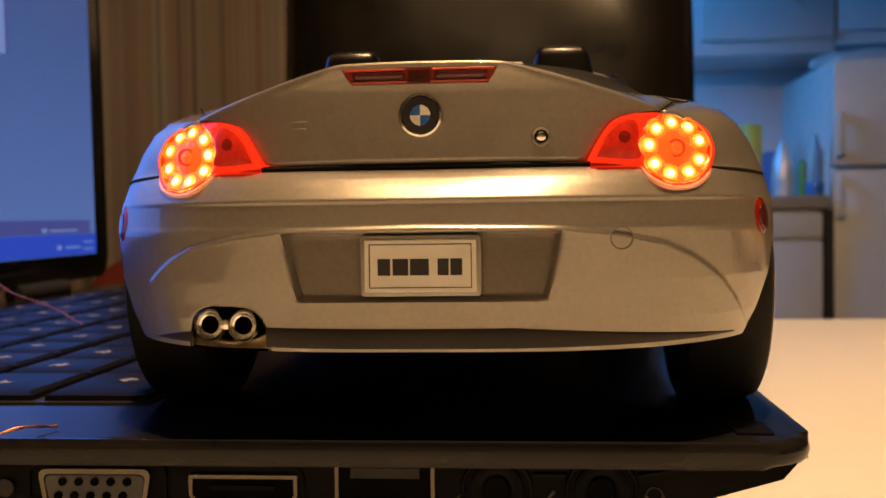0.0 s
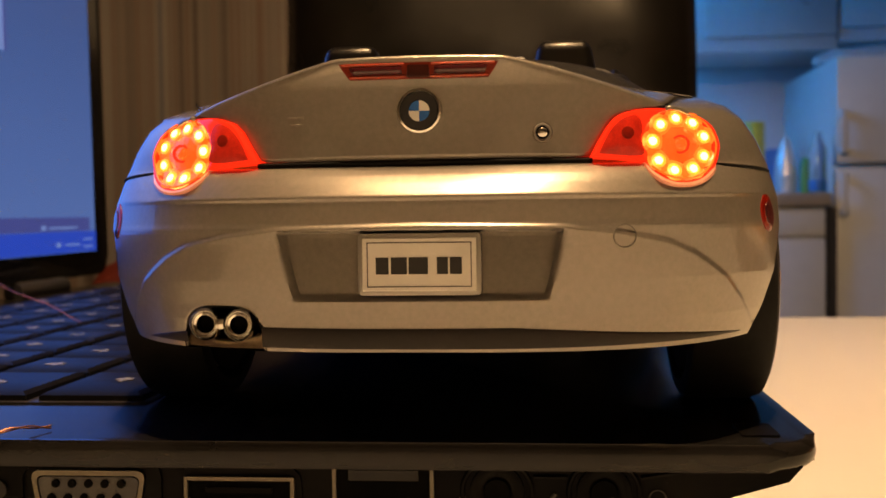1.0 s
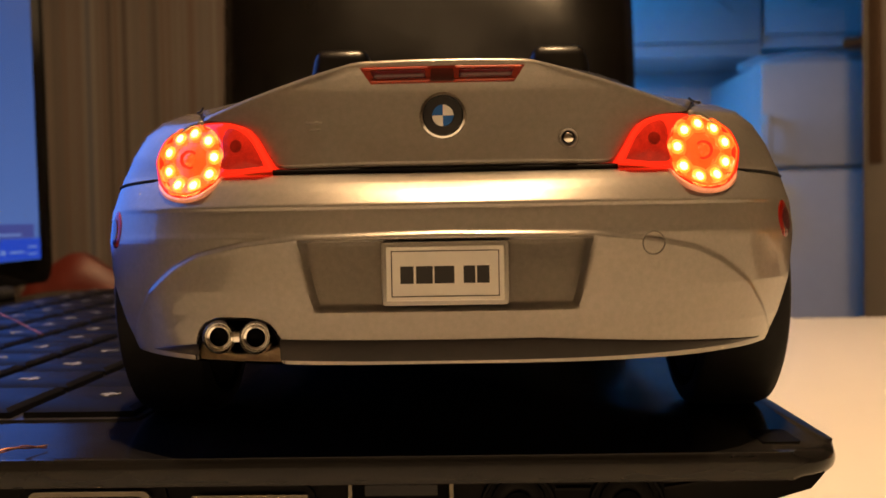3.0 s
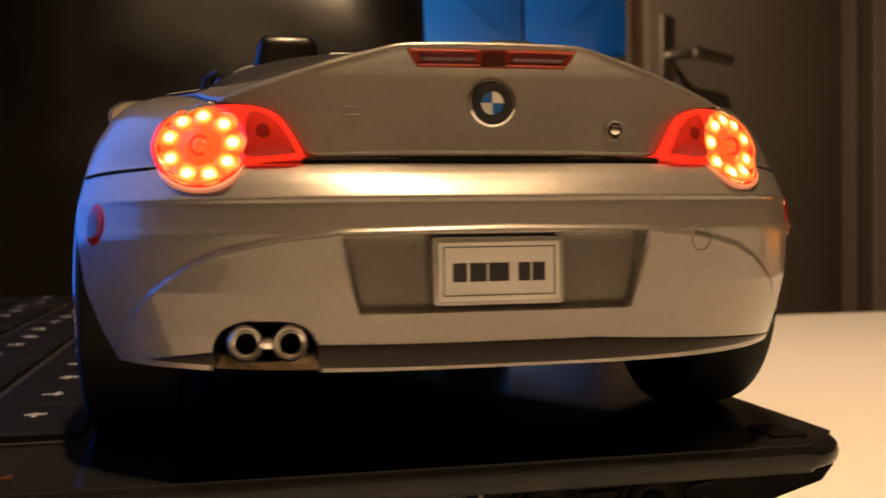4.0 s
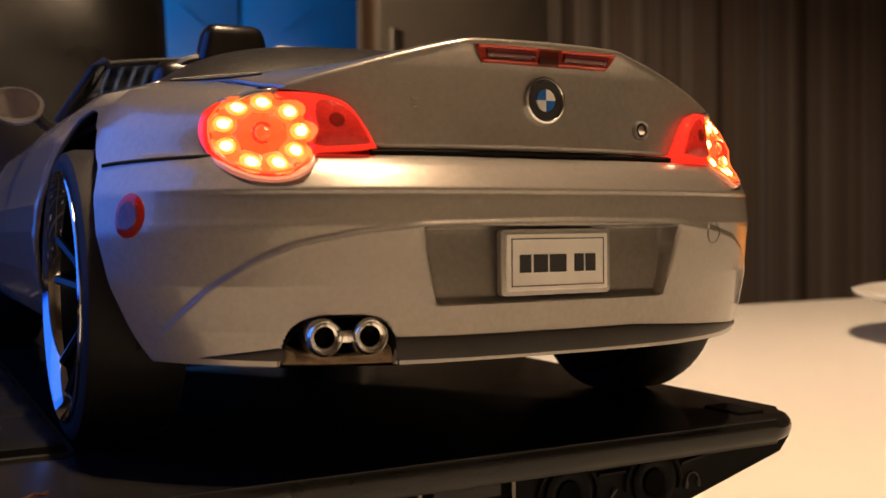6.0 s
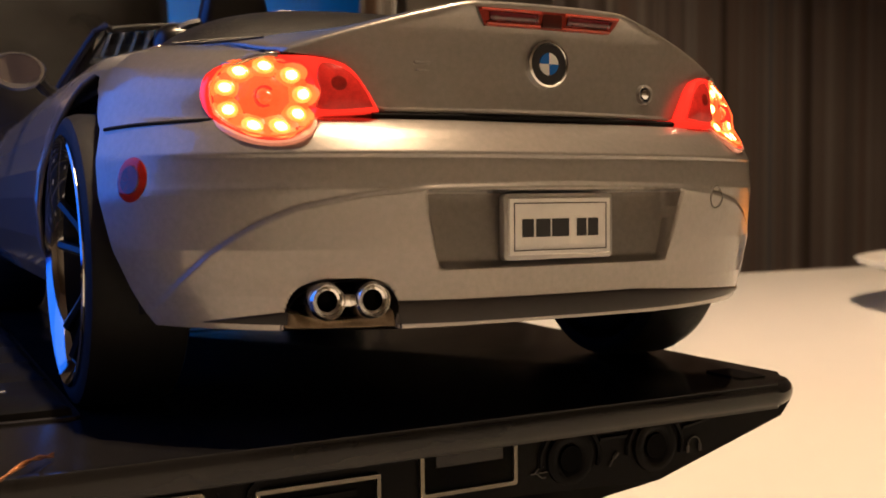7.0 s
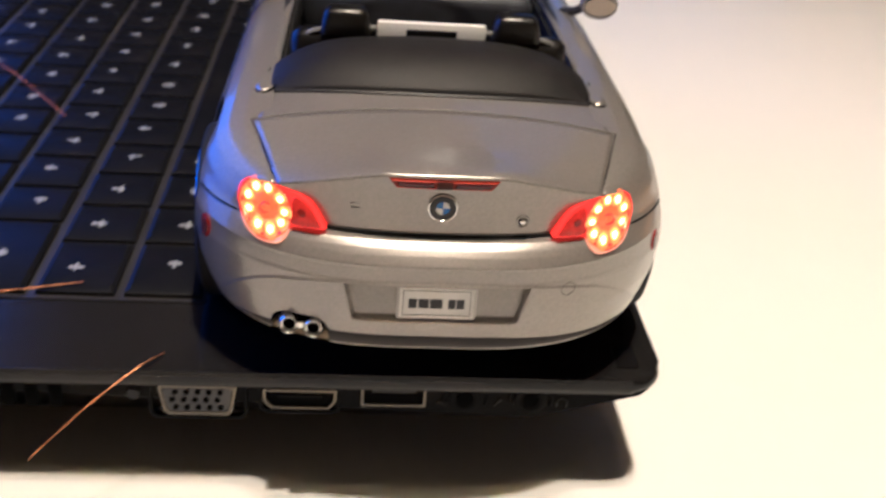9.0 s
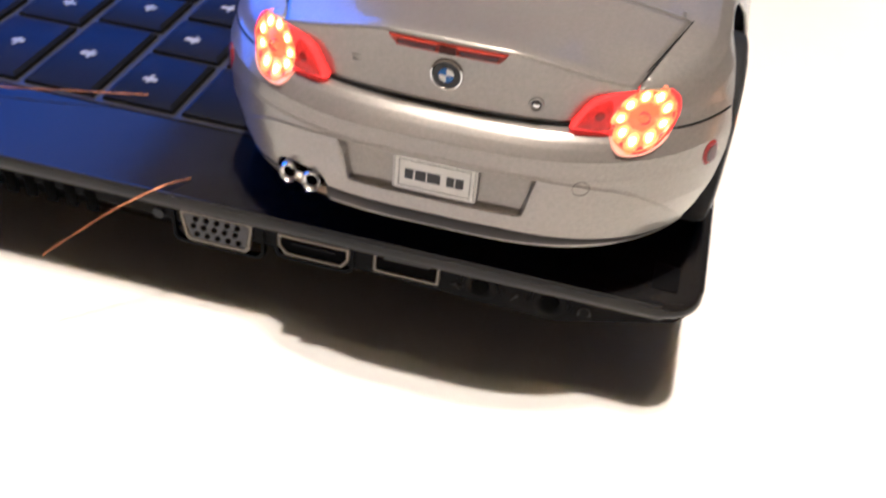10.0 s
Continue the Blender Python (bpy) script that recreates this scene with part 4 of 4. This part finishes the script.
def build_tail_light(car, s):
    outline = curve_through([(x, z, 0) for x, z in LIGHT + LIGHT[:1]], 5)[:-1]
    def shell(f, dy):
        pts = [(LAMP_X + (p[0] - LAMP_X) * f, LAMP_Z + (p[1] - LAMP_Z) * f) for p in outline]
        return [(s * x, lamp_y(x, z) + dy, z) for x, z in pts]
    rows = [shell(1.0, .0048), shell(1.0, .0004), shell(.988, 0), shell(.965, -.0003)] + [shell(1 - .04 * k, -.0005) for k in range(1, 24)] + [shell(.03, -.0005)]
    light = part("tail_light", grid(rows, True), LENS, car, "lit red tail light with a ring of lamps")
    def disc(name, x, z, rx, rz, lift, mat, dome=.0002, n=28):
        rows = []
        for f, d in ((1, .0007), (1, 0), (.85, -dome * .6), (.5, -dome), (.02, -dome * 1.1)):
            row = []
            for i in range(n):
                c, q = math.cos(2 * math.pi * i / n), math.sin(2 * math.pi * i / n)
                xx, zz = x + rx * f * c, z + rz * f * q
                row.append((s * xx, lamp_y(xx, zz) - .0005 - lift + d, zz))
            rows.append(row)
        return part(name, grid(rows, True), mat, light)
    # trough that holds the lamps, glowing for their halo, the dish in its middle and the bulb
    rows = []
    for k, d in ((1.26, .0003), (1.22, -.0002), (1.08, -.0003), (.80, -.0002), (.72, 0), (.70, .0003)):
        row = []
        for i in range(48):
            x, z = LAMP_X + RING_X * k * math.cos(radians(7.5 * i)), LAMP_Z + RING_Z * k * math.sin(radians(7.5 * i))
            row.append((s * x, lamp_y(x, z) - .0005 + d, z))
        rows.append(row)
    part("lamp_ring", grid(rows, True), RING, light, "trough behind the lamps, their orange halo put in as glow")
    disc("reflector", LAMP_X, LAMP_Z, .0026, .0024, .0001, DISH, .0003)
    rows = []
    for r, d in ((.00125, .0002), (.00118, -.0002), (.00098, -.0002), (.00090, .0002)):
        rows.append([(s * (LAMP_X + r * math.cos(radians(15 * i))), lamp_y(LAMP_X, LAMP_Z) - .0010 + d, LAMP_Z + r * math.sin(radians(15 * i))) for i in range(24)])
    part("bulb_collar", grid(rows, True), LENS, light)
    disc("bulb", LAMP_X, LAMP_Z, .0008, .0008, .0004, DISH, .0004, 16)
    rng = random.Random(int(5 + s))
    for k in range(9):
        a = radians(40 * k + 4 + rng.uniform(-3, 3))
        x, z = LAMP_X - RING_X * math.cos(a), LAMP_Z + RING_Z * math.sin(a)
        # two glowing discs imitate the led's bloom, then the led itself
        disc("led_glow", x, z, .00150, .00140, .0001, OUTER_HALO, .0002, 18)
        disc("led_halo", x, z, .00100, .00094, .0003, HALO, .0003, 16)
        disc("led", x, z, .00056, .00054, .0007, LED, .0003, 14)
    # bead where the clear lens turns over at its rim, brightness put in as emission
    bead = []
    for i in range(20):
        a = radians(105 - 13 * i)
        x, z = LAMP_X + .0051 * math.cos(a), LAMP_Z + .0045 * math.sin(a)
        bead.append((s * x, lens_y(x, z) - .0006, z))
    part("lens_bead", tube(bead, .00013, 6), RING, light)
    wing = [(.0222, .0655), (.0262, .0652), (.0281, .0655), (.0277, .0672), (.0279, .0690), (.0272, .0705), (.0254, .0700), (.0240, .0688), (.0230, .0672)]
    out = curve_through([(x, z, 0) for x, z in wing + wing[:1]], 3)[:-1]
    wx, wz = .0258, .0676
    rows = []
    for f, d in ((1.0, .0006), (.97, 0), (.7, -.0002), (.35, -.0003), (.05, -.0003)):
        rows.append([(s * (wx + (p[0] - wx) * f), lens_y(wx + (p[0] - wx) * f, wz + (p[1] - wz) * f) - .0008 + d, wz + (p[1] - wz) * f) for p in out])
    part("reversing_lens", grid(rows, True), LENS_DIM, light, "darker red inner lens")
    disc("lens_boss", .0259, .0681, .0008, .0008, .0006, BOSS, .00005, 18)
    # pale rim round the lower edge, caught lamp light added as faint emission
    rows = []
    for r, d in ((.0049, .0006), (.0050, -.0005), (.0053, -.0006), (.0056, -.0003), (.0058, .0004), (.0059, .0026)):
        row = []
        for a in range(188, 356, 5):
            w = step(186, 225, a) * step(358, 318, a)
            q = .0047 + (r - .0047) * w
            x, z = LAMP_X + (q + .0004) * math.cos(radians(a)), LAMP_Z + q * math.sin(radians(a))
            row.append((s * x, lens_y(x, z) + d + .0008 * (1 - w), z))
        rows.append(row)
    part("light_rim", grid(rows), LENS_RIM, light, "clear pinkish rim of the lamp")


def build_rear_trim(car):
    # third brake light
    rows = []
    for z, d, k in ((.0772, .0006, 1.0), (.0771, -.0004, .99), (.0761, -.0006, .93), (.0752, -.0004, .865), (.0751, .0006, .86)):
        rows.append([(.0101 * k * u, LIP_Y(z) + plan(.0101 * u) + d, z) for u in [i / 12 - 1 for i in range(25)]])
    b = part("brake_light", grid(rows), RED_DARK, car, "unlit dark red third brake light")
    part("divider", box(-.0014, .0014, LIP_Y(.076) - .0008, LIP_Y(.076) + .001, .0753, .0770, .0002), RED_BLACK, b)
    for sx in (-1, 1):
        # lighter red bars paint the glow along the lens edges
        for z, k in ((.07690, .975), (.07545, .885)):
            bar = [(sx * .0101 * k * (.17 + .80 * i / 10), LIP_Y(z) + plan(.0101 * k * (.17 + .80 * i / 10)) - .00055, z) for i in range(11)]
            part("painted_edge_glow", tube(bar, .00019, 6), EDGE_GLOW, b)
        well = []
        for z, k in ((.07665, .93), (.0757, .89)):
            well.append([(sx * .0101 * k * (.22 + .70 * i / 10), LIP_Y(z) + plan(.0101 * k * (.22 + .70 * i / 10)) - .00068, z) for i in range(11)])
        thicken(part("lens_well", grid(well), RED_CORE, b), .0002)
    # round emblem
    em = pose(0, LIP_Y(.0712), .0712, 90, 0, 0)
    e = part("emblem", lathe([(0, -.0006), (.0028, -.0006), (.0029, .0001), (.00275, .0006), (.0025, .0007), (.00235, .0005), (0, .0004)], 48, em), CHROME, car, "round chrome emblem in blue, white and black")
    part("emblem_ring", lathe([(.0024, .00045), (.0023, .00062), (.0014, .00062), (.0013, .00042)], 48, em), BAR, e)
    for q, mat in enumerate((WHITE, BLUE, WHITE, BLUE)):
        bm = bmesh.new()
        pts = [(0, 0)] + [(.00132 * math.cos(radians(90 * q + 15 * i)), .00132 * math.sin(radians(90 * q + 15 * i))) for i in range(7)]
        lo = [bm.verts.new((x, y, .0004)) for x, y in pts]
        hi = [bm.verts.new((x, y, .00062)) for x, y in pts]
        bm.faces.new(hi)
        for i in range(len(pts)):
            j = (i + 1) % len(pts)
            bm.faces.new((lo[i], lo[j], hi[j], hi[i]))
        bm.transform(em)
        part("quadrant", bm, mat, e)
    # small badge
    for x0, x1, z0, z1 in ((-.0170, -.0150, .0706, .0709), (-.0168, -.0152, .0698, .0700), (-.0140, -.0126, .0701, .0703), (-.0131, -.0128, .0696, .0709)):
        part("badge", box(x0, x1, LIP_Y(.0702) + plan(.0150) - .00006, LIP_Y(.0702) + plan(.0150) + .0004, z0, z1, .00005, 1), PAINT, car)
    # lock
    lm = pose(.0153, LIP_Y(.0683) + plan(.0153) - .0001, .0683, 90, 0, 4)
    l = part("boot_lock", lathe([(.0008, .0001), (.0009, .0004), (.00115, .0005), (.0013, .0001), (.0013, -.0006)], 28, lm), PAINT, car, "small round lock with a chrome core")
    part("lock_gap", lathe([(0, .0), (.0009, .0), (.0009, .0001), (0, .0001)], 24, lm), HOLE, l)
    part("lock_core", lathe([(0, .0006), (.0004, .00058), (.00062, .0004), (.00066, 0)], 20, lm), CHROME, l, "bright chrome core")
    # number plate in its recess
    y = .0041
    p = part("number_plate", prism(rounded(-.0077, .0077, .0482, .0560, .0006, 4), 0, .0012, .0003, 2), PLATE_GREY, car, "small white number plate in a silver frame")
    p.data.transform(Matrix(((1, 0, 0, 0), (0, 0, -1, y - .0008), (0, 1, 0, 0), (0, 0, 0, 1))))
    part("plate_face", box(-.0071, .0071, y - .00225, y - .0019, .0488, .0554, .0001, 1), WHITE_PLATE, p)
    f = y - .0023
    bm = box(-.0065, .0065, f, f + .0003, .05475, .05487)
    for b0 in ((-.0065, .0065, .04930, .04942), (-.0065, -.00638, .0494, .0548), (.00638, .0065, .0494, .0548)):
        box(b0[0], b0[1], f, f + .0003, b0[2], b0[3], 0, 1, bm)
    part("border_line", bm, BAR, p)
    for x0, x1 in ((-.0054, -.0038), (-.0035, -.0015), (-.0013, .0011), (.0022, .0036), (.0038, .0053)):
        part("lettering_bar", box(x0, x1, f, f + .0003, .0509, .0530, .00003, 1), BAR, p)
    # tow eye cover
    ring = [(.0252 + .0014 * math.cos(radians(a)), 0, .0553 + .0014 * math.sin(radians(a))) for a in range(0, 361, 15)]
    ring = [skin(x, z, .00003) for x, _, z in ring]
    part("tow_eye_cover", tube(ring, .00009, 6), SEAM, car, "thin round seam of the towing eye cover")
    # exhaust
    rim = [(-.0322, .0411), (-.0321, .0424), (-.0314, .0442), (-.0299, .0457), (-.0276, .0465), (-.0243, .0467), (-.0221, .0461), (-.0207, .0447), (-.0202, .0427), (-.0199, .0411)]
    out = curve_through([(x, z, 0) for x, z in rim], 5)
    rows = []
    for f, d in ((1.0, -.0010), (1.0, .0002), (.97, -.0002), (.90, -.0012), (.84, -.0050), (.5, -.0056), (.03, -.0056)):
        row = []
        for q in out:
            p = skin(-.0260 + (q[0] + .0260) * f, .0435 + (q[1] - .0435) * f, 0, False)
            row.append((p.x, p.y - d, p.z))
        rows.append(row)
    # recess lining coloured black for the shade inside
    part("exhaust_recess", grid(rows, True), HOLE, car)
    # dark valance along the lower edge; the left piece is shaded silver, coloured dark
    for x0, x1 in ((-.0204, .0415), (-.0392, -.0316)):
        rows = []
        for v, d in ((0, -.0008), (0, .0001), (.15, .0002), (.85, .0002), (1, .0001), (1, -.0008)):
            row = []
            for i in range(81):
                x = x0 + (x1 - x0) * i / 80
                thin = min(1.0, max(0.02, (.0415 - x) / .030)) ** .75 if x0 > -.03 else 0.55 * min(1.0, max(.02, (x + .0392) / .007)) ** .8
                lo = .0415 + .0006 * (x / .045) ** 2
                p = skin(x, lo + .0026 * thin * v, 0, False)
                row.append((p.x, p.y - d, p.z))
            rows.append(row)
        part("valance", grid(rows), VALANCE, car, "dark lower valance strip, on the left with shade in its colour")
    tray = []
    for i in range(25):
        x = -.0318 + .0116 * i / 24
        u = (x + .0260) / .0058
        top = .0424 + .0016 * abs(u) ** 2.5
        y = skin(x, .042, 0, False).y
        tray.append([(x, y + .0040, top - .0004), (x, y + .0016, top), (x, y + .0009, top - .0002), (x, y + .0006, top - .0006), (x, y + .0006, .0414), (x, y + .0010, .0412), (x, y + .0040, .0412)])
    thicken(part("exhaust_tray", grid(tray), TRAY, car, "dull metal tray under the exhaust pipes"), .0003)
    for x, yy in ((-.0282, .0043), (-.0234, .0031)):
        e = part("exhaust_pipe", lathe([(.0011, .006), (.0011, .0013), (.00118, .0006), (.00142, .0004), (.00158, .0007), (.00168, .0003), (.00185, 0), (.00205, .0004), (.00208, .0012), (.0020, .006)], 36, pose(x, yy, .0445, -90, 0, 0)), CHROME, car, "chrome exhaust pipe")
        # black disc for the shaded inside of the pipe
        part("pipe_hole", lathe([(0, .0022), (.0011, .0022), (.0011, .0028), (0, .0028)], 24, pose(x, yy, .0445, -90, 0, 0)), HOLE, e)
    part("pipe_bridge", box(-.0268, -.0248, .0044, .009, .0438, .0453, .0004), CHROME, car)
    # side reflectors
    for s in (-1, 1):
        rows = []
        n = 24
        for f, d in ((1, -.0008), (1, .0001), (.8, .00025), (.4, .0003), (.03, .0003)):
            r = []
            for i in range(n):
                a = 2 * math.pi * i / n
                z = .0578 + .0025 * f * math.sin(a)
                ang = radians(61) + .0660 * f * math.cos(a)
                p = skin(s * HALF(z) * math.sin(ang) ** (2 / 2.8), z)
                r.append((p.x + s * d * .85, p.y - d * .5, p.z))
            rows.append(r)
        lens = part("side_reflector", grid(rows, True), RED_GLOSS, car, "oval red side reflector")
        rows = []
        for f, d in ((.66, .00015), (.62, .00042), (.3, .00046), (.03, .00046)):
            r = []
            for i in range(n):
                a = 2 * math.pi * i / n
                z = .0578 + .0025 * f * math.sin(a)
                p = skin(s * HALF(z) * math.sin(radians(61) + .0660 * f * math.cos(a)) ** (2 / 2.8), z)
                r.append((p.x + s * d * .85, p.y - d * .5, p.z))
            rows.append(r)
        part("reflector_core", grid(rows, True), RED_CORE, lens, "dark core of the reflector")
    # underside and wheel wells
    part("floor_pan", box(-.028, .028, .013, .215, .0425, .0460, .001), UNDER, car)
    part("bumper_backing", box(-.027, .027, .0150, .026, .044, .066, .002), UNDER, car)
    part("boot_tub", box(-.030, .030, .018, .048, .044, .0725, .002), UNDER, car)
    part("rear_axle", tube([(-.035, .0465, .0475), (.035, .0465, .0475)], .0022, 10), UNDER, car)
    for s in (-1, 1):
        for yc in (.0465, .185):
            well = []
            for k in range(15):
                a = radians(-15 + 210 * k / 14)
                well.append([(s * x, yc + .0225 * math.cos(a), .0475 + .0208 * math.sin(a)) for x in (.030, .0375, .0440)])
            thicken(part("wheel_liner", grid(well), UNDER, car), .0004)


def build_wheels(car):
    tyre = [(.0166, -.0062), (.0180, -.0063), (.0190, -.0058), (.0195, -.0045), (.01955, 0), (.0195, .0045), (.0190, .0058), (.0180, .0063), (.0166, .0062), (.0160, 0)]
    for s in (-1, 1):
        for yc in (.0465, .185):
            m = pose(s * .0430, yc, .0475, 0, 90 * s, 0)
            w = part("wheel", lathe(tyre, 56, m, closed=True), RUBBER, car, "wheel with a low-profile tyre and alloy rim")
            part("rim", lathe([(.0168, .0056), (.01675, .0065), (.0165, .0067), (.0162, .0065), (.0151, .0051), (.0149, .0044)], 64, m), RIM, w)
            part("rim_barrel", lathe([(.0150, .0046), (.0147, .002), (.0144, -.005)], 56, m), GUN, w)
            part("wheel_back", lathe([(0, -.0052), (.0150, -.0052), (.0150, -.0058), (0, -.0058)], 36, m), UNDER, w)
            part("brake_disc", lathe([(0, -.001), (.0105, -.001), (.0105, -.002), (0, -.002)], 36, m), UNDER, w)
            part("hub", lathe([(0, .0032), (.0022, .0030), (.0030, .0022), (.0032, .0)], 24, m), GUN, w)
            for k in range(5):
                bm = bmesh.new()
                for off in (-.10, .10):
                    a = 2 * math.pi * k / 5 + off
                    b = 2 * math.pi * k / 5 + off * 2.1
                    tube([(.0022 * math.cos(a), .0022 * math.sin(a), .0020), (.009 * math.cos(b), .009 * math.sin(b), .0030), (.0150 * math.cos(b), .0150 * math.sin(b), .0046)], .00075, 6, bm)
                bm.transform(m)
                part("spoke", bm, GUN, w)


def build_cockpit(car):
    # soft cover behind the seats
    rows = []
    for k in range(15):
        t = k / 14
        row = []
        for i in range(41):
            u = i / 20 - 1
            y0 = .0416 + .0055 * u * u
            y = y0 + (.0605 - y0) * t
            rise = .0060 * (1 - (1 - t) ** 2.8) * (1 - abs(u) ** 5)
            row.append((.0362 * u, y, deck(.0362 * u, min(y, .052)) + .0002 + rise))
        rows.append(row)
    thicken(part("tonneau_cover", grid(rows), TONNEAU, car, "dark soft cover behind the seats"), .0008)
    edge = [(.0362 * u, .0415 + .0055 * u * u, deck(.0362 * u, .0415 + .0055 * u * u) + .0001) for u in [i / 20 - 1 for i in range(41)]]
    part("cover_seal", tube(edge, .0005, 6), BLACK_PLASTIC, car)
    for s in (-1, 1):
        loop = []
        for i in range(13):
            a = radians(180 + 15 * i)
            x, y = s * (.0362 + .0024 * math.cos(a)), .0500 + .0046 * math.sin(a)
            loop.append((x, y, deck(x, min(y, .052)) + .0005))
        loop = [(loop[0][0], .060, loop[0][2])] + loop + [(loop[-1][0], .060, loop[-1][2])]
        part("cover_gap", tube(loop, .00035, 6), HOLE, car)
        flap = [[(s * (.0362 + .0021 * u * math.cos(math.asin(min(1, max(0, .0500 - y) / .0048)))), y, deck(.0362, .052) + .0005 + .0004 * (1 - u * u)) for u in (-1, -.5, 0, .5, 1)] for y in [.0455 + .0145 * k / 8 for k in range(9)]]
        thicken(part("hinge_cover", grid(flap), PAINT, car, "silver hinge cover beside the soft cover"), .0004)
        bar = curve_through([(s * .0085, .0672, .0838), (s * .0120, .0668, .0846), (s * .0255, .0666, .0836), (s * .0290, .0672, .0815)], 5)
        part("roll_bar", tube(bar, .0007, 8), BAR_GREY, car, "thin grey bar behind the seat")
    tub = bmesh.new()
    box(-.0345, .0345, .060, .150, .0445, .0460, 0, 1, tub)
    box(-.0352, -.0335, .056, .150, .0445, .0745, 0, 1, tub)
    box(.0335, .0352, .056, .150, .0445, .0745, 0, 1, tub)
    box(-.0335, .0335, .056, .058, .0445, .0780, 0, 1, tub)
    part("cabin_tub", tub, UNDER, car)
    for s in (-1, 1):
        x = s * .0195
        part("seat_back", box(x - .0125, x + .0125, .0655, .0725, .048, .0835, .003, 3), LEATHER, car, "black seat back")
        part("seat_base", box(x - .0125, x + .0125, .070, .105, .047, .056, .003, 3), LEATHER, car)
        bm = box(x - .0062, x + .0062, .0640, .0700, .0815, .0893, .0020, 3)
        for v in bm.verts:
            v.co.x = x + (v.co.x - x) * (1 - .25 * (v.co.z - .0815) / .0078)
        part("headrest", bm, LEATHER, car, "black headrest")
        # door tops
        part("door_trim", box(s * .0355 - .0012, s * .0355 + .0012, .056, .150, .0752, .0770, .0006), BLACK_PLASTIC, car)
        part("side_shoulder", box(min(s * .0345, s * .0365), max(s * .0345, s * .0365), .05, .150, .0742, .0764, .0006), PAINT, car)
    part("dashboard", box(-.033, .033, .125, .150, .060, .0765, .004, 3), BLACK_PLASTIC, car)
    part("centre_console", box(-.006, .006, .075, .130, .047, .062, .002), STEEL, car, "silver centre console")
    d = part("wind_deflector", box(-.0125, .0125, .0655, .0672, .0800, .0866, .0006), SILVER, car, "silver panel between the headrests")
    # dark rectangular emblem on the panel
    part("dark_emblem", box(-.0058, .0058, .0651, .0656, .0818, .0850, .0003), HOLE, d)
    # windscreen
    arc = [i / 12 - 1 for i in range(25)]
    top = [(.0335 * u, .112 + .009 * (1 - u * u), .0882 + .0042 * (1 - u * u)) for u in arc]
    low = [(.0395 * u, .142 + .012 * (1 - u * u), .0755 + .002 * (1 - u * u)) for u in arc]
    glass = part("windscreen_glass", grid([top, low]), GLASS, car)
    thicken(glass, .0006)
    glass.visible_shadow = False
    frame_path = [low[0]] + top + [low[-1]]
    part("windscreen_frame", tube(curve_through(frame_path, 2), .0007, 8), BLACK_PLASTIC, car, "dark windscreen frame")
    part("rear_view_mirror", box(-.006, .006, .118, .1195, .0885, .0922, .0006), BLACK_PLASTIC, car)
    for s in (-1, 1):
        rows = []
        n = 24
        for yy, k in ((.1100, .30), (.1095, .92), (.1107, 1.0), (.1130, .95), (.1155, .75), (.1170, .40), (.1175, .03)):
            rows.append([(s * (.0482 + .0052 * k * math.cos(2 * math.pi * i / n)), yy, .0800 + .0036 * k * math.sin(2 * math.pi * i / n) * (1.1 if math.sin(2 * math.pi * i / n) < 0 else .9)) for i in range(n)])
        m = part("door_mirror", grid(rows, True), PAINT, car, "silver door mirror")
        bm = lathe([(0, 0), (.98, 0), (1.0, .05), (0, .05)], 24)
        for v in bm.verts:
            v.co = Vector((s * (.0482 + v.co.x * .0041), .1093 - v.co.z * .004 - v.co.y * .0006, .0799 + v.co.y * .0027))
        part("mirror_glass", bm, MIRROR, m)
        part("mirror_arm", tube([(s * .0445, .1130, .0785), (s * .0425, .1150, .0768), (s * .0390, .117, .0758)], .0012, 8), BLACK_PLASTIC, m)


def build_car():
    car = thing("model_car", (0, 0.11, LZ), "silver model roadster with lit tail lights on the laptop", "toy car")
    build_shell(car)
    build_lid(car)
    for s in (-1, 1):
        build_tail_light(car, s)
    build_rear_trim(car)
    build_wheels(car)
    build_cockpit(car)


build_car()
